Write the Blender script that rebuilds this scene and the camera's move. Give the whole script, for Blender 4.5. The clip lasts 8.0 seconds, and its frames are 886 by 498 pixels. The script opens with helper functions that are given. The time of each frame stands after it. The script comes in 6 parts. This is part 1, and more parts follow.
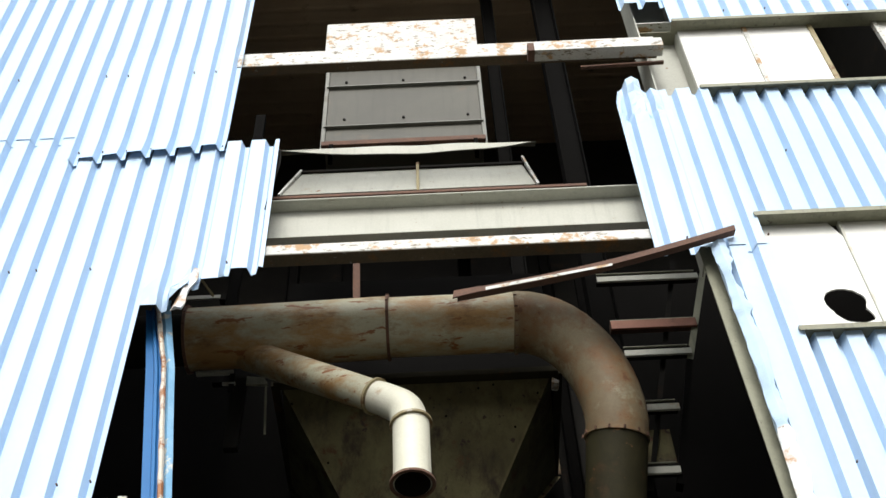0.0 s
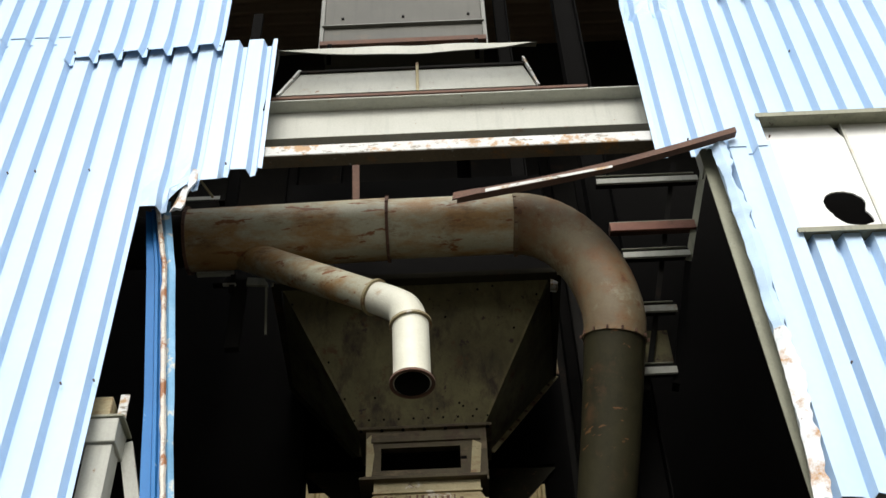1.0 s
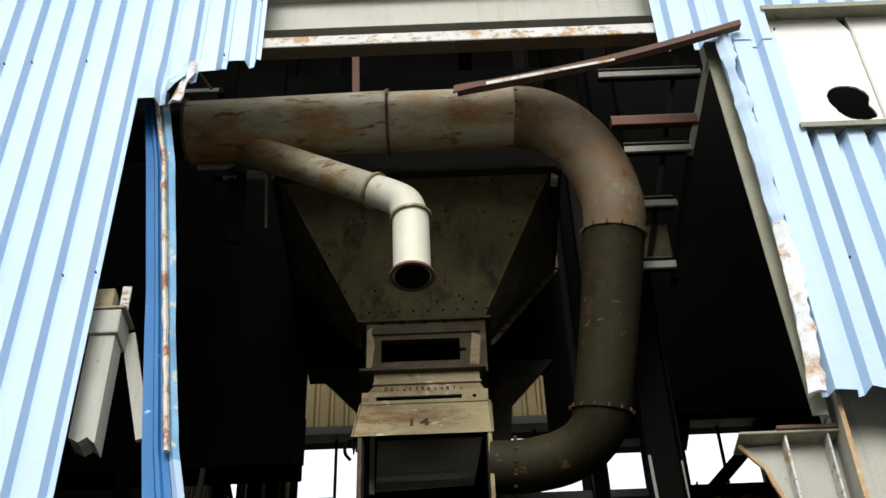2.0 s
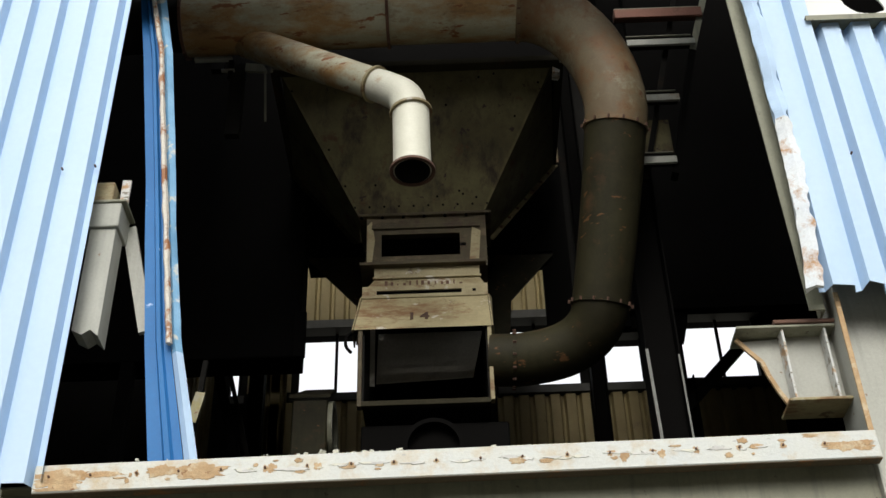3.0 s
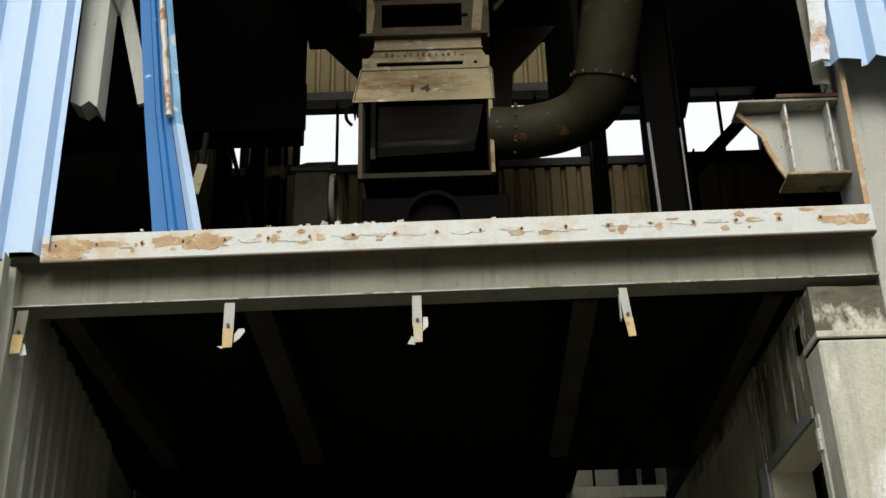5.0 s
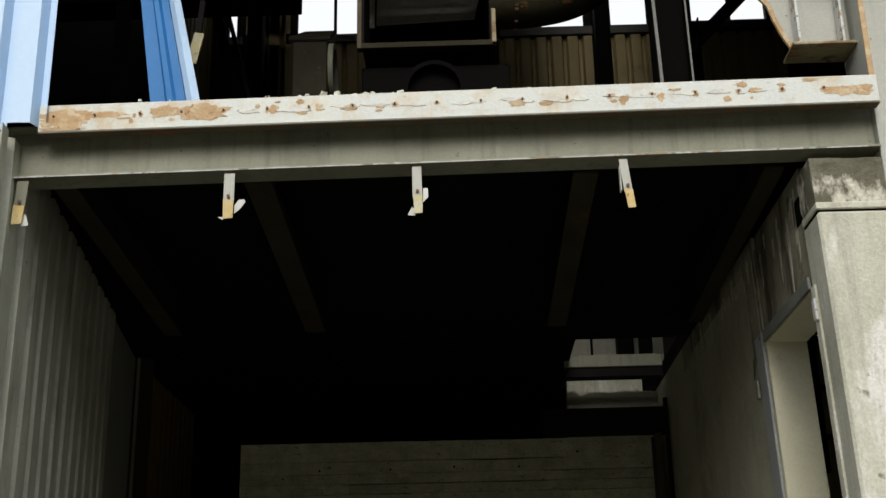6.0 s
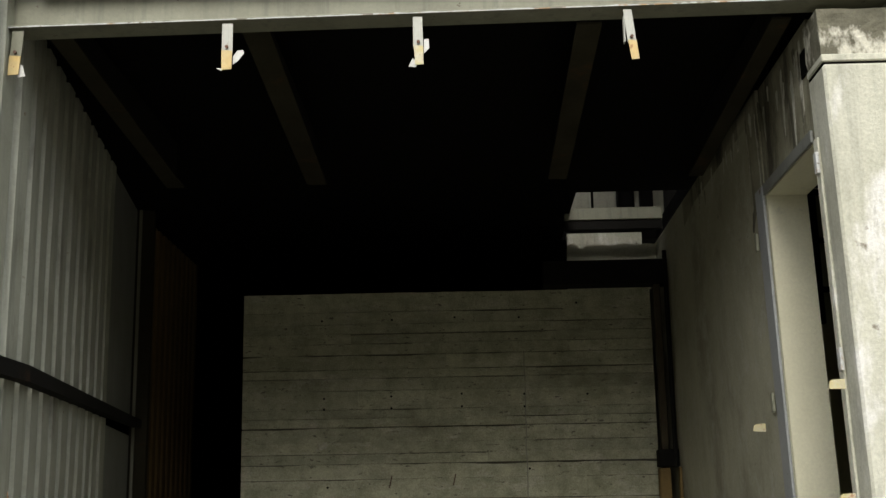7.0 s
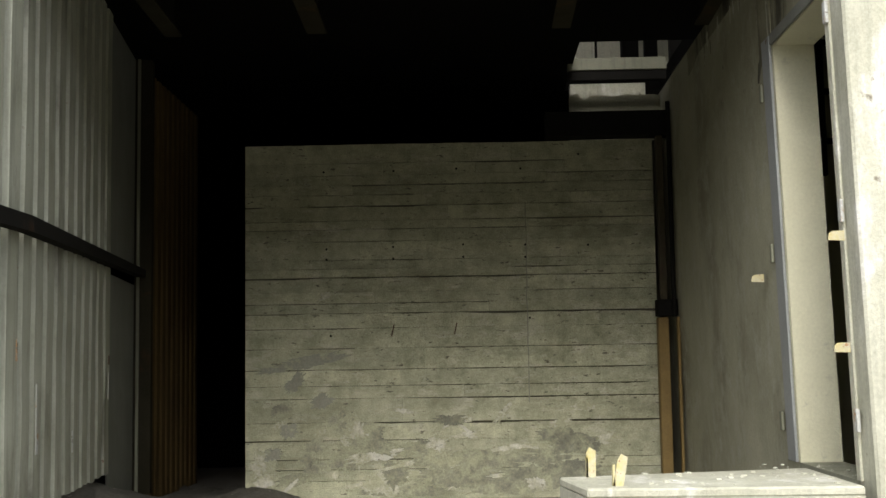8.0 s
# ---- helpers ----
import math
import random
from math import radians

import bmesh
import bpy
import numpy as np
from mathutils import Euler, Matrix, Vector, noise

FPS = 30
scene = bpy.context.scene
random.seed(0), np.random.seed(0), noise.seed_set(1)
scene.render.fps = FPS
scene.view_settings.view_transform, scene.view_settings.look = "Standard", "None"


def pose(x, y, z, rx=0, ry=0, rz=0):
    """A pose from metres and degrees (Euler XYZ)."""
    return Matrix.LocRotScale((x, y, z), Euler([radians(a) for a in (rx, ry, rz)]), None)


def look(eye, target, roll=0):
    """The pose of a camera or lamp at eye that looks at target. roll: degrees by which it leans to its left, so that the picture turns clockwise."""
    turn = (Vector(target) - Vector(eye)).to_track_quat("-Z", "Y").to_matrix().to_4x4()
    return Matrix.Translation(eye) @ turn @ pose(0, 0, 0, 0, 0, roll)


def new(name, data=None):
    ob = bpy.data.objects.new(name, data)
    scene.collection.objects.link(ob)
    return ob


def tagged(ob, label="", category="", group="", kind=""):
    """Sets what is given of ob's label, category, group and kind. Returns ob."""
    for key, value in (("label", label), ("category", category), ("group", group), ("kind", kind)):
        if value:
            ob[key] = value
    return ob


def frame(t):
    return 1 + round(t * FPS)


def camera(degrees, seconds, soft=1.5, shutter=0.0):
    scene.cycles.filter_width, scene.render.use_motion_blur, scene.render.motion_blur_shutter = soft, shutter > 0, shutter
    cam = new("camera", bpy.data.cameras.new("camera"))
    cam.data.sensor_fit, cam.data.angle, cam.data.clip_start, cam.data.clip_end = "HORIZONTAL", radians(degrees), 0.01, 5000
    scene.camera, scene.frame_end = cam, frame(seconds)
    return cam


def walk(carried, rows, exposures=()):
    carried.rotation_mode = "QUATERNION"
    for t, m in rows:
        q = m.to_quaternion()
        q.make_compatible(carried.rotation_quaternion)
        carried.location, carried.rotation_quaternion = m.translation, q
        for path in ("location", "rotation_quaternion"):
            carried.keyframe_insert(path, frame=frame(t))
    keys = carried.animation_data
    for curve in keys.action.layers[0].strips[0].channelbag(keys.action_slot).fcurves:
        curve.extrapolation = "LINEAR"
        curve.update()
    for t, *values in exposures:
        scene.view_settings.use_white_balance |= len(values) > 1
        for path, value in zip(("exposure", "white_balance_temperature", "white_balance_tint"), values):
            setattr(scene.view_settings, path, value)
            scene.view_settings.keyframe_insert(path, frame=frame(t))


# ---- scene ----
# camera: stands still on a low tripod and tilts down
cam = camera(40.34, 8.0)
PATH = [
    (0.0, pose(0, 0, 1.05, 141.16, 1.74, 1.87)),
    (0.5, pose(0, 0, 1.05, 139.15, 1.71, 1.82)),
    (1.0, pose(0, 0, 1.05, 136.49, 1.68, 1.77)),
    (1.5, pose(0, 0, 1.05, 133.95, 1.61, 1.70)),
    (3.0, pose(0, 0, 1.05, 126.44, 1.39, 1.53)),
    (3.5, pose(0, 0, 1.05, 123.94, 1.38, 1.52)),
    (4.0, pose(0, 0, 1.05, 121.12, 1.29, 1.47)),
    (4.5, pose(0, 0, 1.05, 118.51, 1.23, 1.45)),
    (6.0, pose(0, 0, 1.05, 109.57, 1.12, 1.42)),
    (6.5, pose(0, 0, 1.05, 106.40, 1.14, 1.44)),
    (7.0, pose(0, 0, 1.05, 102.58, 1.00, 1.43)),
    (7.5, pose(0, 0, 1.05, 99.02, 0.97, 1.46)),
    (8.0, pose(0, 0, 1.05, 95.52, 0.90, 1.49)),
]
walk(cam, PATH, exposures=[(0.0, 0.60), (1.0, 0.50), (1.5, 0.40), (3.0, 0.20), (3.5, 0.14), (4.5, 0.06), (6.0, 0.05), (6.5, 0.18), (7.0, 0.45), (7.5, 0.74), (8.0, 0.84)])

# ---- light: bright overcast sky ----
world = bpy.data.worlds.new("sky")
scene.world = world
world.use_nodes = True
wn = world.node_tree
sky = wn.nodes.new("ShaderNodeTexSky")
sky.sky_type = "NISHITA"
sky.sun_disc = False
sky.sun_elevation, sky.sun_rotation = radians(33), radians(183)
sky.dust_density = 6.0
sky.air_density = 1.0
hs = wn.nodes.new("ShaderNodeHueSaturation")
hs.inputs["Saturation"].default_value = 0.35
wn.links.new(sky.outputs[0], hs.inputs["Color"])
veil = wn.nodes.new("ShaderNodeMix")
veil.data_type = "RGBA"
veil.inputs[0].default_value = 0.6
veil.inputs[7].default_value = (9.0, 9.2, 9.4, 1)
wn.links.new(hs.outputs[0], veil.inputs[6])
wn.links.new(veil.outputs[2], wn.nodes["Background"].inputs[0])
wn.nodes["Background"].inputs[1].default_value = 0.15
sun = new("sun", bpy.data.lights.new("sun", "SUN"))
sun.data.energy, sun.data.angle, sun.data.color = 1.5, radians(25), (1.0, 0.97, 0.92)
sun.matrix_world = look((-0.5, -11, 7.2), (0, 0, 0))


# ---- materials ----
def links(nt, a, b):
    nt.links.new(a, b)


def noise_tex(nt, pos, scale, detail=5.0, rough=0.6, stretch=(1, 1, 1)):
    mp = nt.nodes.new("ShaderNodeMapping")
    mp.inputs["Scale"].default_value = stretch
    links(nt, pos, mp.inputs["Vector"])
    n = nt.nodes.new("ShaderNodeTexNoise")
    n.inputs["Scale"].default_value = scale
    n.inputs["Detail"].default_value = detail
    n.inputs["Roughness"].default_value = rough
    links(nt, mp.outputs[0], n.inputs["Vector"])
    return n.outputs[0]


def step(nt, val, lo, hi):
    r = nt.nodes.new("ShaderNodeMapRange")
    r.inputs["From Min"].default_value = lo
    r.inputs["From Max"].default_value = hi
    links(nt, val, r.inputs["Value"])
    return r.outputs[0]


def mixc(nt, fac, a, b):
    m = nt.nodes.new("ShaderNodeMix")
    m.data_type = "RGBA"
    if isinstance(fac, float):
        m.inputs[0].default_value = fac
    else:
        links(nt, fac, m.inputs[0])
    for k, c in ((6, a), (7, b)):
        if isinstance(c, tuple):
            m.inputs[k].default_value = (*c, 1)
        else:
            links(nt, c, m.inputs[k])
    return m.outputs[2]


def surface(name, base, other=None, rough=0.6, metal=0.0, big=0.8, stain=None, stain_at=(0.6, 0.75), stain_scale=2.5,
            stain_stretch=(1, 1, 1), chips=None, chip_at=(0.62, 0.66), chip_scale=14.0, chip_stretch=(1, 1, 1),
            grain=0.15, bump=0.2, bump_scale=60.0, tone=0.08, streak=0.0, gloss=0.5, patch=None, patch_at=(0.58, 0.62), patch_scale=1.5, patch_stretch=(1, 1, 1)):
    """A worn surface: two tones at a large scale, stains, chips with a sharp border, fine grain and relief."""
    m = bpy.data.materials.new(name)
    m.use_nodes = True
    nt = m.node_tree
    bs = nt.nodes["Principled BSDF"]
    geo = nt.nodes.new("ShaderNodeNewGeometry")
    pos = geo.outputs["Position"]
    col = mixc(nt, step(nt, noise_tex(nt, pos, big, 6.0, 0.65), 0.3, 0.7), base, other or tuple(c * 0.75 for c in base))
    if streak:
        dark = tuple(c * 0.35 for c in base)
        s = step(nt, noise_tex(nt, pos, 6.0, 5.0, 0.6, (3, 3, 0.18)), 0.52, 0.75)
        mu = nt.nodes.new("ShaderNodeMath")
        mu.operation = "MULTIPLY"
        mu.inputs[1].default_value = streak
        links(nt, s, mu.inputs[0])
        col = mixc(nt, mu.outputs[0], col, dark)
    if stain:
        col = mixc(nt, step(nt, noise_tex(nt, pos, stain_scale, 8.0, 0.7, stain_stretch), *stain_at), col, stain)
    if patch:
        col = mixc(nt, step(nt, noise_tex(nt, pos, patch_scale, 9.0, 0.72, patch_stretch), *patch_at), col, patch)
    if chips:
        cm = step(nt, noise_tex(nt, pos, chip_scale, 6.0, 0.62, chip_stretch), *chip_at)
        col = mixc(nt, cm, col, chips)
    fine = noise_tex(nt, pos, bump_scale, 6.0, 0.7)
    hv = nt.nodes.new("ShaderNodeHueSaturation")
    links(nt, col, hv.inputs["Color"])
    mr = nt.nodes.new("ShaderNodeMapRange")
    mr.inputs["From Min"].default_value, mr.inputs["From Max"].default_value = 0.25, 0.75
    mr.inputs["To Min"].default_value, mr.inputs["To Max"].default_value = 1 - grain, 1 + grain
    links(nt, fine, mr.inputs["Value"])
    oi = nt.nodes.new("ShaderNodeObjectInfo")
    tr = nt.nodes.new("ShaderNodeMapRange")
    tr.inputs["To Min"].default_value, tr.inputs["To Max"].default_value = 1 - tone, 1 + tone
    links(nt, oi.outputs["Random"], tr.inputs["Value"])
    mm = nt.nodes.new("ShaderNodeMath")
    mm.operation = "MULTIPLY"
    links(nt, mr.outputs[0], mm.inputs[0])
    links(nt, tr.outputs[0], mm.inputs[1])
    links(nt, mm.outputs[0], hv.inputs["Value"])
    links(nt, hv.outputs[0], bs.inputs["Base Color"])
    rr = nt.nodes.new("ShaderNodeMapRange")
    rr.inputs["To Min"].default_value, rr.inputs["To Max"].default_value = max(rough - 0.12, 0.05), min(rough + 0.12, 1)
    links(nt, fine, rr.inputs["Value"])
    links(nt, rr.outputs[0], bs.inputs["Roughness"])
    bs.inputs["Metallic"].default_value = metal
    bs.inputs["Specular IOR Level"].default_value = gloss
    bp = nt.nodes.new("ShaderNodeBump")
    bp.inputs["Strength"].default_value = bump
    bp.inputs["Distance"].default_value = 0.01
    links(nt, fine, bp.inputs["Height"])
    links(nt, bp.outputs[0], bs.inputs["Normal"])
    return m


BLUE = surface("faded_blue_paint", (0.395, 0.55, 0.73), (0.45, 0.59, 0.755), 0.42, big=0.7, stain=(0.42, 0.56, 0.70), stain_at=(0.62, 0.8),
               stain_stretch=(1, 1, 0.3), chips=(0.30, 0.16, 0.08), chip_at=(0.745, 0.76), chip_scale=9.0, grain=0.04, bump=0.05, bump_scale=25, tone=0.03)
DEEP = surface("blue_paint", (0.018, 0.125, 0.33), (0.026, 0.155, 0.39), 0.5, gloss=0.2, big=1.5, grain=0.06, bump=0.08, chips=(0.35, 0.5, 0.7), chip_at=(0.70, 0.73), chip_scale=6)
TORN = surface("torn_blue_edge", (0.13, 0.32, 0.52), (0.22, 0.42, 0.60), 0.5, big=5.0, stain=(0.25, 0.14, 0.07), stain_at=(0.64, 0.70), stain_scale=5,
               chips=(0.55, 0.56, 0.50), chip_at=(0.57, 0.61), chip_scale=6, grain=0.1)
ROLL = surface("rolled_torn_edge", (0.55, 0.50, 0.40), (0.62, 0.60, 0.55), 0.6, big=6.0, stain=(0.30, 0.12, 0.04), stain_at=(0.50, 0.58), stain_scale=7, grain=0.15)
CURL = surface("curled_margin_paint", (0.60, 0.65, 0.69), (0.66, 0.68, 0.66), 0.55, big=3.0, stain=(0.40, 0.22, 0.09), stain_at=(0.53, 0.64), stain_scale=4.0, chips=(0.20, 0.09, 0.035), chip_at=(0.64, 0.69), chip_scale=9, grain=0.12)
CREAM = surface("flaking_cream_paint", (0.52, 0.55, 0.53), (0.56, 0.565, 0.50), 0.55, big=3.0, stain=(0.46, 0.36, 0.21), stain_at=(0.50, 0.70), stain_scale=5.0, stain_stretch=(0.8, 1, 0.8),
                chips=(0.40, 0.40, 0.37), chip_at=(0.67, 0.69), chip_scale=26, chip_stretch=(0.5, 1, 1), grain=0.06, bump=0.25)
TAN = surface("tan_rust_stain", (0.47, 0.34, 0.19), (0.37, 0.23, 0.11), 0.8, big=9.0, stain=(0.50, 0.40, 0.26), stain_at=(0.52, 0.60), stain_scale=14, chips=(0.22, 0.11, 0.045), chip_at=(0.62, 0.66), chip_scale=20, grain=0.15, bump=0.4)
# dark base holds dirt and, on the cap, the beam flange's shadow
CAP = surface("cracked_dirty_shaded_concrete", (0.17, 0.16, 0.11), (0.09, 0.085, 0.055), 0.92, big=4, chips=(0.55, 0.53, 0.43), chip_at=(0.53, 0.62), chip_scale=8, chip_stretch=(1, 1, 0.6), grain=0.25, bump=0.6, streak=0.3)
RUST = surface("rust", (0.085, 0.047, 0.035), (0.13, 0.066, 0.04), 0.85, big=6, stain=(0.07, 0.035, 0.025), stain_scale=9, grain=0.3, bump=0.5)
GIRT = surface("peeling_white_paint", (0.46, 0.465, 0.44), (0.55, 0.56, 0.54), 0.6, big=4.0, stain=(0.36, 0.22, 0.10), stain_at=(0.54, 0.60), stain_scale=6.0,
               patch=(0.22, 0.14, 0.075), patch_at=(0.63, 0.68), patch_scale=7.0, chips=(0.20, 0.18, 0.14), chip_at=(0.59, 0.605), chip_scale=24, chip_stretch=(0.45, 1, 1), grain=0.12, bump=0.35)
STEEL = surface("grey_steel_paint", (0.26, 0.262, 0.19), (0.16, 0.16, 0.11), 0.6, big=1.2, stain=(0.22, 0.15, 0.09), stain_at=(0.64, 0.78), stain_scale=3,
                chips=(0.085, 0.07, 0.045), chip_at=(0.66, 0.69), chip_scale=18, patch=(0.33, 0.335, 0.27), patch_at=(0.60, 0.72), patch_scale=2.0, patch_stretch=(1, 1, 0.5), grain=0.12, bump=0.15, streak=0.65)
DUCT = surface("duct_paint", (0.47, 0.465, 0.35), (0.36, 0.335, 0.23), 0.55, big=1.3, stain=(0.34, 0.20, 0.075), stain_at=(0.43, 0.57), stain_scale=3.0,
               stain_stretch=(0.45, 1, 1), patch=(0.19, 0.105, 0.042), patch_at=(0.54, 0.66), patch_scale=5.0, patch_stretch=(0.5, 1, 1.2), chips=(0.22, 0.085, 0.026), chip_at=(0.60, 0.64), chip_scale=11.0, chip_stretch=(0.4, 1, 1.5), grain=0.12, bump=0.15)
PALE = surface("pale_duct_paint", (0.62, 0.62, 0.52), (0.54, 0.53, 0.43), 0.5, big=3, stain=(0.36, 0.23, 0.11), stain_at=(0.60, 0.74), stain_scale=4, grain=0.06)
HOPPER = surface("dusty_hopper_paint", (0.17, 0.15, 0.068), (0.075, 0.064, 0.027), 0.8, patch=(0.10, 0.05, 0.02), patch_at=(0.58, 0.66), patch_scale=4.5, big=2.6, stain=(0.045, 0.03, 0.017), stain_at=(0.50, 0.66), stain_scale=4, stain_stretch=(1.4, 1, 0.6), streak=0.5,
                 chips=(0.05, 0.03, 0.022), chip_at=(0.64, 0.67), chip_scale=12, grain=0.14, bump=0.2)
CHUTE = surface("worn_chute_steel", (0.34, 0.295, 0.165), (0.22, 0.18, 0.092), 0.7, big=4, stain=(0.17, 0.095, 0.04), stain_at=(0.50, 0.62), stain_scale=8, patch=(0.10, 0.06, 0.03), patch_at=(0.60, 0.66), patch_scale=5,
                stain_stretch=(0.4, 1, 1), chips=(0.48, 0.45, 0.38), chip_at=(0.62, 0.68), chip_scale=7, grain=0.15, bump=0.2)
# dark steel; part of the indoor shade is put into this colour
DARK = surface("dark_shaded_steel", (0.016, 0.015, 0.013), (0.010, 0.0095, 0.0085), 0.75, big=2, stain=(0.035, 0.022, 0.014), grain=0.2, gloss=0.06)
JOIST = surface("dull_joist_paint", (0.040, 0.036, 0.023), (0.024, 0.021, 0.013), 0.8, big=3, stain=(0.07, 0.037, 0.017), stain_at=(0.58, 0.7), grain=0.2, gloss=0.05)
UNDER = surface("rusty_underside", (0.11, 0.085, 0.055), (0.075, 0.06, 0.04), 0.8, big=3, stain=(0.16, 0.08, 0.03), stain_at=(0.55, 0.66), stain_scale=6, chips=(0.2, 0.19, 0.16), chip_at=(0.66, 0.69), grain=0.25, gloss=0.2)
# rusty olive paint, darkened to stand in for shade deep in the hall
SHADED_OLIVE = surface("shaded_olive_paint", (0.034, 0.031, 0.014), (0.016, 0.0135, 0.0065), 0.65, big=2.6, stain=(0.06, 0.034, 0.016), stain_at=(0.56, 0.72), stain_scale=4.5, chips=(0.12, 0.06, 0.025), chip_at=(0.635, 0.66), chip_scale=9, chip_stretch=(0.7, 0.7, 1.6), streak=0.4, grain=0.15, bump=0.15, gloss=0.15)
WHITE_STEEL = surface("pale_grey_steel", (0.42, 0.425, 0.375), (0.34, 0.345, 0.295), 0.55, big=1.5, stain=(0.28, 0.19, 0.11), stain_at=(0.62, 0.74), stain_scale=3, chips=(0.2, 0.12, 0.06), chip_at=(0.68, 0.71), grain=0.1, streak=0.3)
SHAFT = surface("shaft_paint", (0.066, 0.064, 0.048), (0.042, 0.041, 0.031), 0.6, big=1.2, stain=(0.10, 0.07, 0.042), stain_at=(0.6, 0.75), grain=0.12, streak=0.35)
LIME = surface("limewashed_concrete", (0.56, 0.555, 0.455), (0.40, 0.395, 0.305), 0.9, big=3.0, stain=(0.68, 0.67, 0.62), stain_at=(0.56, 0.66), stain_stretch=(1.5, 1, 0.5), patch=(0.33, 0.32, 0.25), patch_at=(0.60, 0.70), patch_scale=3.5, patch_stretch=(1.6, 1.6, 0.4), chips=(0.22, 0.20, 0.15), chip_at=(0.66, 0.72), chip_scale=8, grain=0.18, bump=0.5, streak=0.45)
# mildew tones, darkened further for the shade under the ceiling
MILDEW_SHADE = surface("mildewed_shaded_concrete", (0.34, 0.33, 0.235), (0.15, 0.14, 0.085), 0.92, big=2.2, stain=(0.055, 0.05, 0.030), stain_at=(0.46, 0.62), stain_scale=3.2, stain_stretch=(1, 1.3, 0.35), chips=(0.46, 0.45, 0.38), chip_at=(0.66, 0.74), chip_scale=9, chip_stretch=(1, 1.6, 0.35), grain=0.2, bump=0.5, streak=0.4)
MOULD = surface("mouldy_concrete", (0.45, 0.44, 0.32), (0.29, 0.28, 0.195), 0.9, big=1.1, stain=(0.15, 0.138, 0.085), stain_at=(0.50, 0.76), stain_scale=1.3, stain_stretch=(1, 1, 0.5), patch=(0.40, 0.395, 0.31), patch_at=(0.50, 0.66), patch_scale=5, chips=(0.20, 0.185, 0.13), chip_at=(0.66, 0.74), chip_scale=11, grain=0.16, bump=0.4, streak=0.12)
ROOF = surface("brown_roof_sheet", (0.40, 0.30, 0.19), (0.30, 0.22, 0.14), 0.7, big=1.0, stain=(0.08, 0.055, 0.03), grain=0.12)
INNER = surface("ochre_brown_sheet", (0.15, 0.10, 0.036), (0.085, 0.056, 0.023), 0.75, big=2.0, stain=(0.03, 0.02, 0.01), stain_stretch=(1, 1, 0.3), grain=0.2, gloss=0.1)
# near-black base that stands in for deep shade indoors
SHADE_BLACK = surface("shade_black", (0.004, 0.0037, 0.0034), (0.0025, 0.0023, 0.002), 0.9, big=1, grain=0.2, gloss=0.06)
BROWN = surface("brown_sheet", (0.10, 0.075, 0.045), (0.08, 0.06, 0.04), 0.7, big=1.0, stain=(0.05, 0.035, 0.02), grain=0.12, gloss=0.15)
YELLOW = surface("yellowed_sheet", (0.42, 0.335, 0.155), (0.30, 0.235, 0.105), 0.7, big=1.5, stain=(0.12, 0.09, 0.05), grain=0.1)
PANEL = surface("white_panel", (0.74, 0.74, 0.71), (0.66, 0.67, 0.64), 0.5, big=1.2, stain=(0.50, 0.45, 0.36), stain_at=(0.66, 0.85), stain_scale=2, grain=0.03, bump=0.03)
CONC = surface("concrete", (0.37, 0.37, 0.28), (0.25, 0.25, 0.18), 0.9, big=1.6, stain=(0.46, 0.45, 0.42), stain_at=(0.58, 0.72), stain_scale=2.6,
               chips=(0.16, 0.15, 0.13), chip_at=(0.68, 0.74), chip_scale=7, grain=0.22, bump=0.6, streak=0.45)
BOARD = surface("board_marked_concrete", (0.60, 0.605, 0.43), (0.345, 0.345, 0.225), 0.92, big=8.0, stain=(0.60, 0.59, 0.46), stain_at=(0.54, 0.66), stain_scale=6.0, stain_stretch=(0.6, 1, 1.2), chips=(0.17, 0.16, 0.115), chip_at=(0.62, 0.68), chip_scale=30, chip_stretch=(0.5, 1, 1.4), grain=0.3, bump=0.9, bump_scale=95, tone=0.10, patch=(0.27, 0.265, 0.175), patch_at=(0.50, 0.70), patch_scale=1.6, patch_stretch=(0.6, 1, 1.8))
CEMENT = surface("grey_cement", (0.33, 0.332, 0.265), (0.27, 0.27, 0.21), 0.95, big=6, patch=(0.44, 0.44, 0.30), patch_at=(0.54, 0.66), patch_scale=6, grain=0.25, bump=0.4)
SMUDGE = surface("damp_smudge", (0.45, 0.45, 0.30), (0.38, 0.378, 0.25), 0.95, big=3, patch=(0.21, 0.21, 0.16), patch_at=(0.46, 0.60), patch_scale=5, stain=(0.27, 0.27, 0.205), stain_at=(0.46, 0.62), stain_scale=9, grain=0.35, bump=0.6)
SCUFF = surface("pale_scuff", (0.47, 0.465, 0.32), (0.40, 0.395, 0.265), 0.95, big=3, patch=(0.66, 0.65, 0.56), patch_at=(0.46, 0.60), patch_scale=7, chips=(0.27, 0.265, 0.19), chip_at=(0.62, 0.68), chip_scale=16, grain=0.3, bump=0.5)
JOINT = surface("dark_joint", (0.13, 0.125, 0.085), (0.085, 0.08, 0.055), 0.95, big=3, grain=0.3)
PLASTER = surface("cream_plaster", (0.74, 0.72, 0.54), (0.66, 0.64, 0.46), 0.9, big=2, stain=(0.36, 0.34, 0.30), stain_at=(0.62, 0.75), grain=0.08, bump=0.25)
PLATE = surface("dull_gate_plate", (0.20, 0.207, 0.185), (0.14, 0.143, 0.125), 0.6, big=2, stain=(0.08, 0.065, 0.045), stain_at=(0.6, 0.75), grain=0.1, streak=0.3)
FRAME = surface("blue_grey_door_paint", (0.36, 0.375, 0.37), (0.29, 0.302, 0.295), 0.55, big=3, chips=(0.16, 0.10, 0.06), chip_at=(0.68, 0.71))
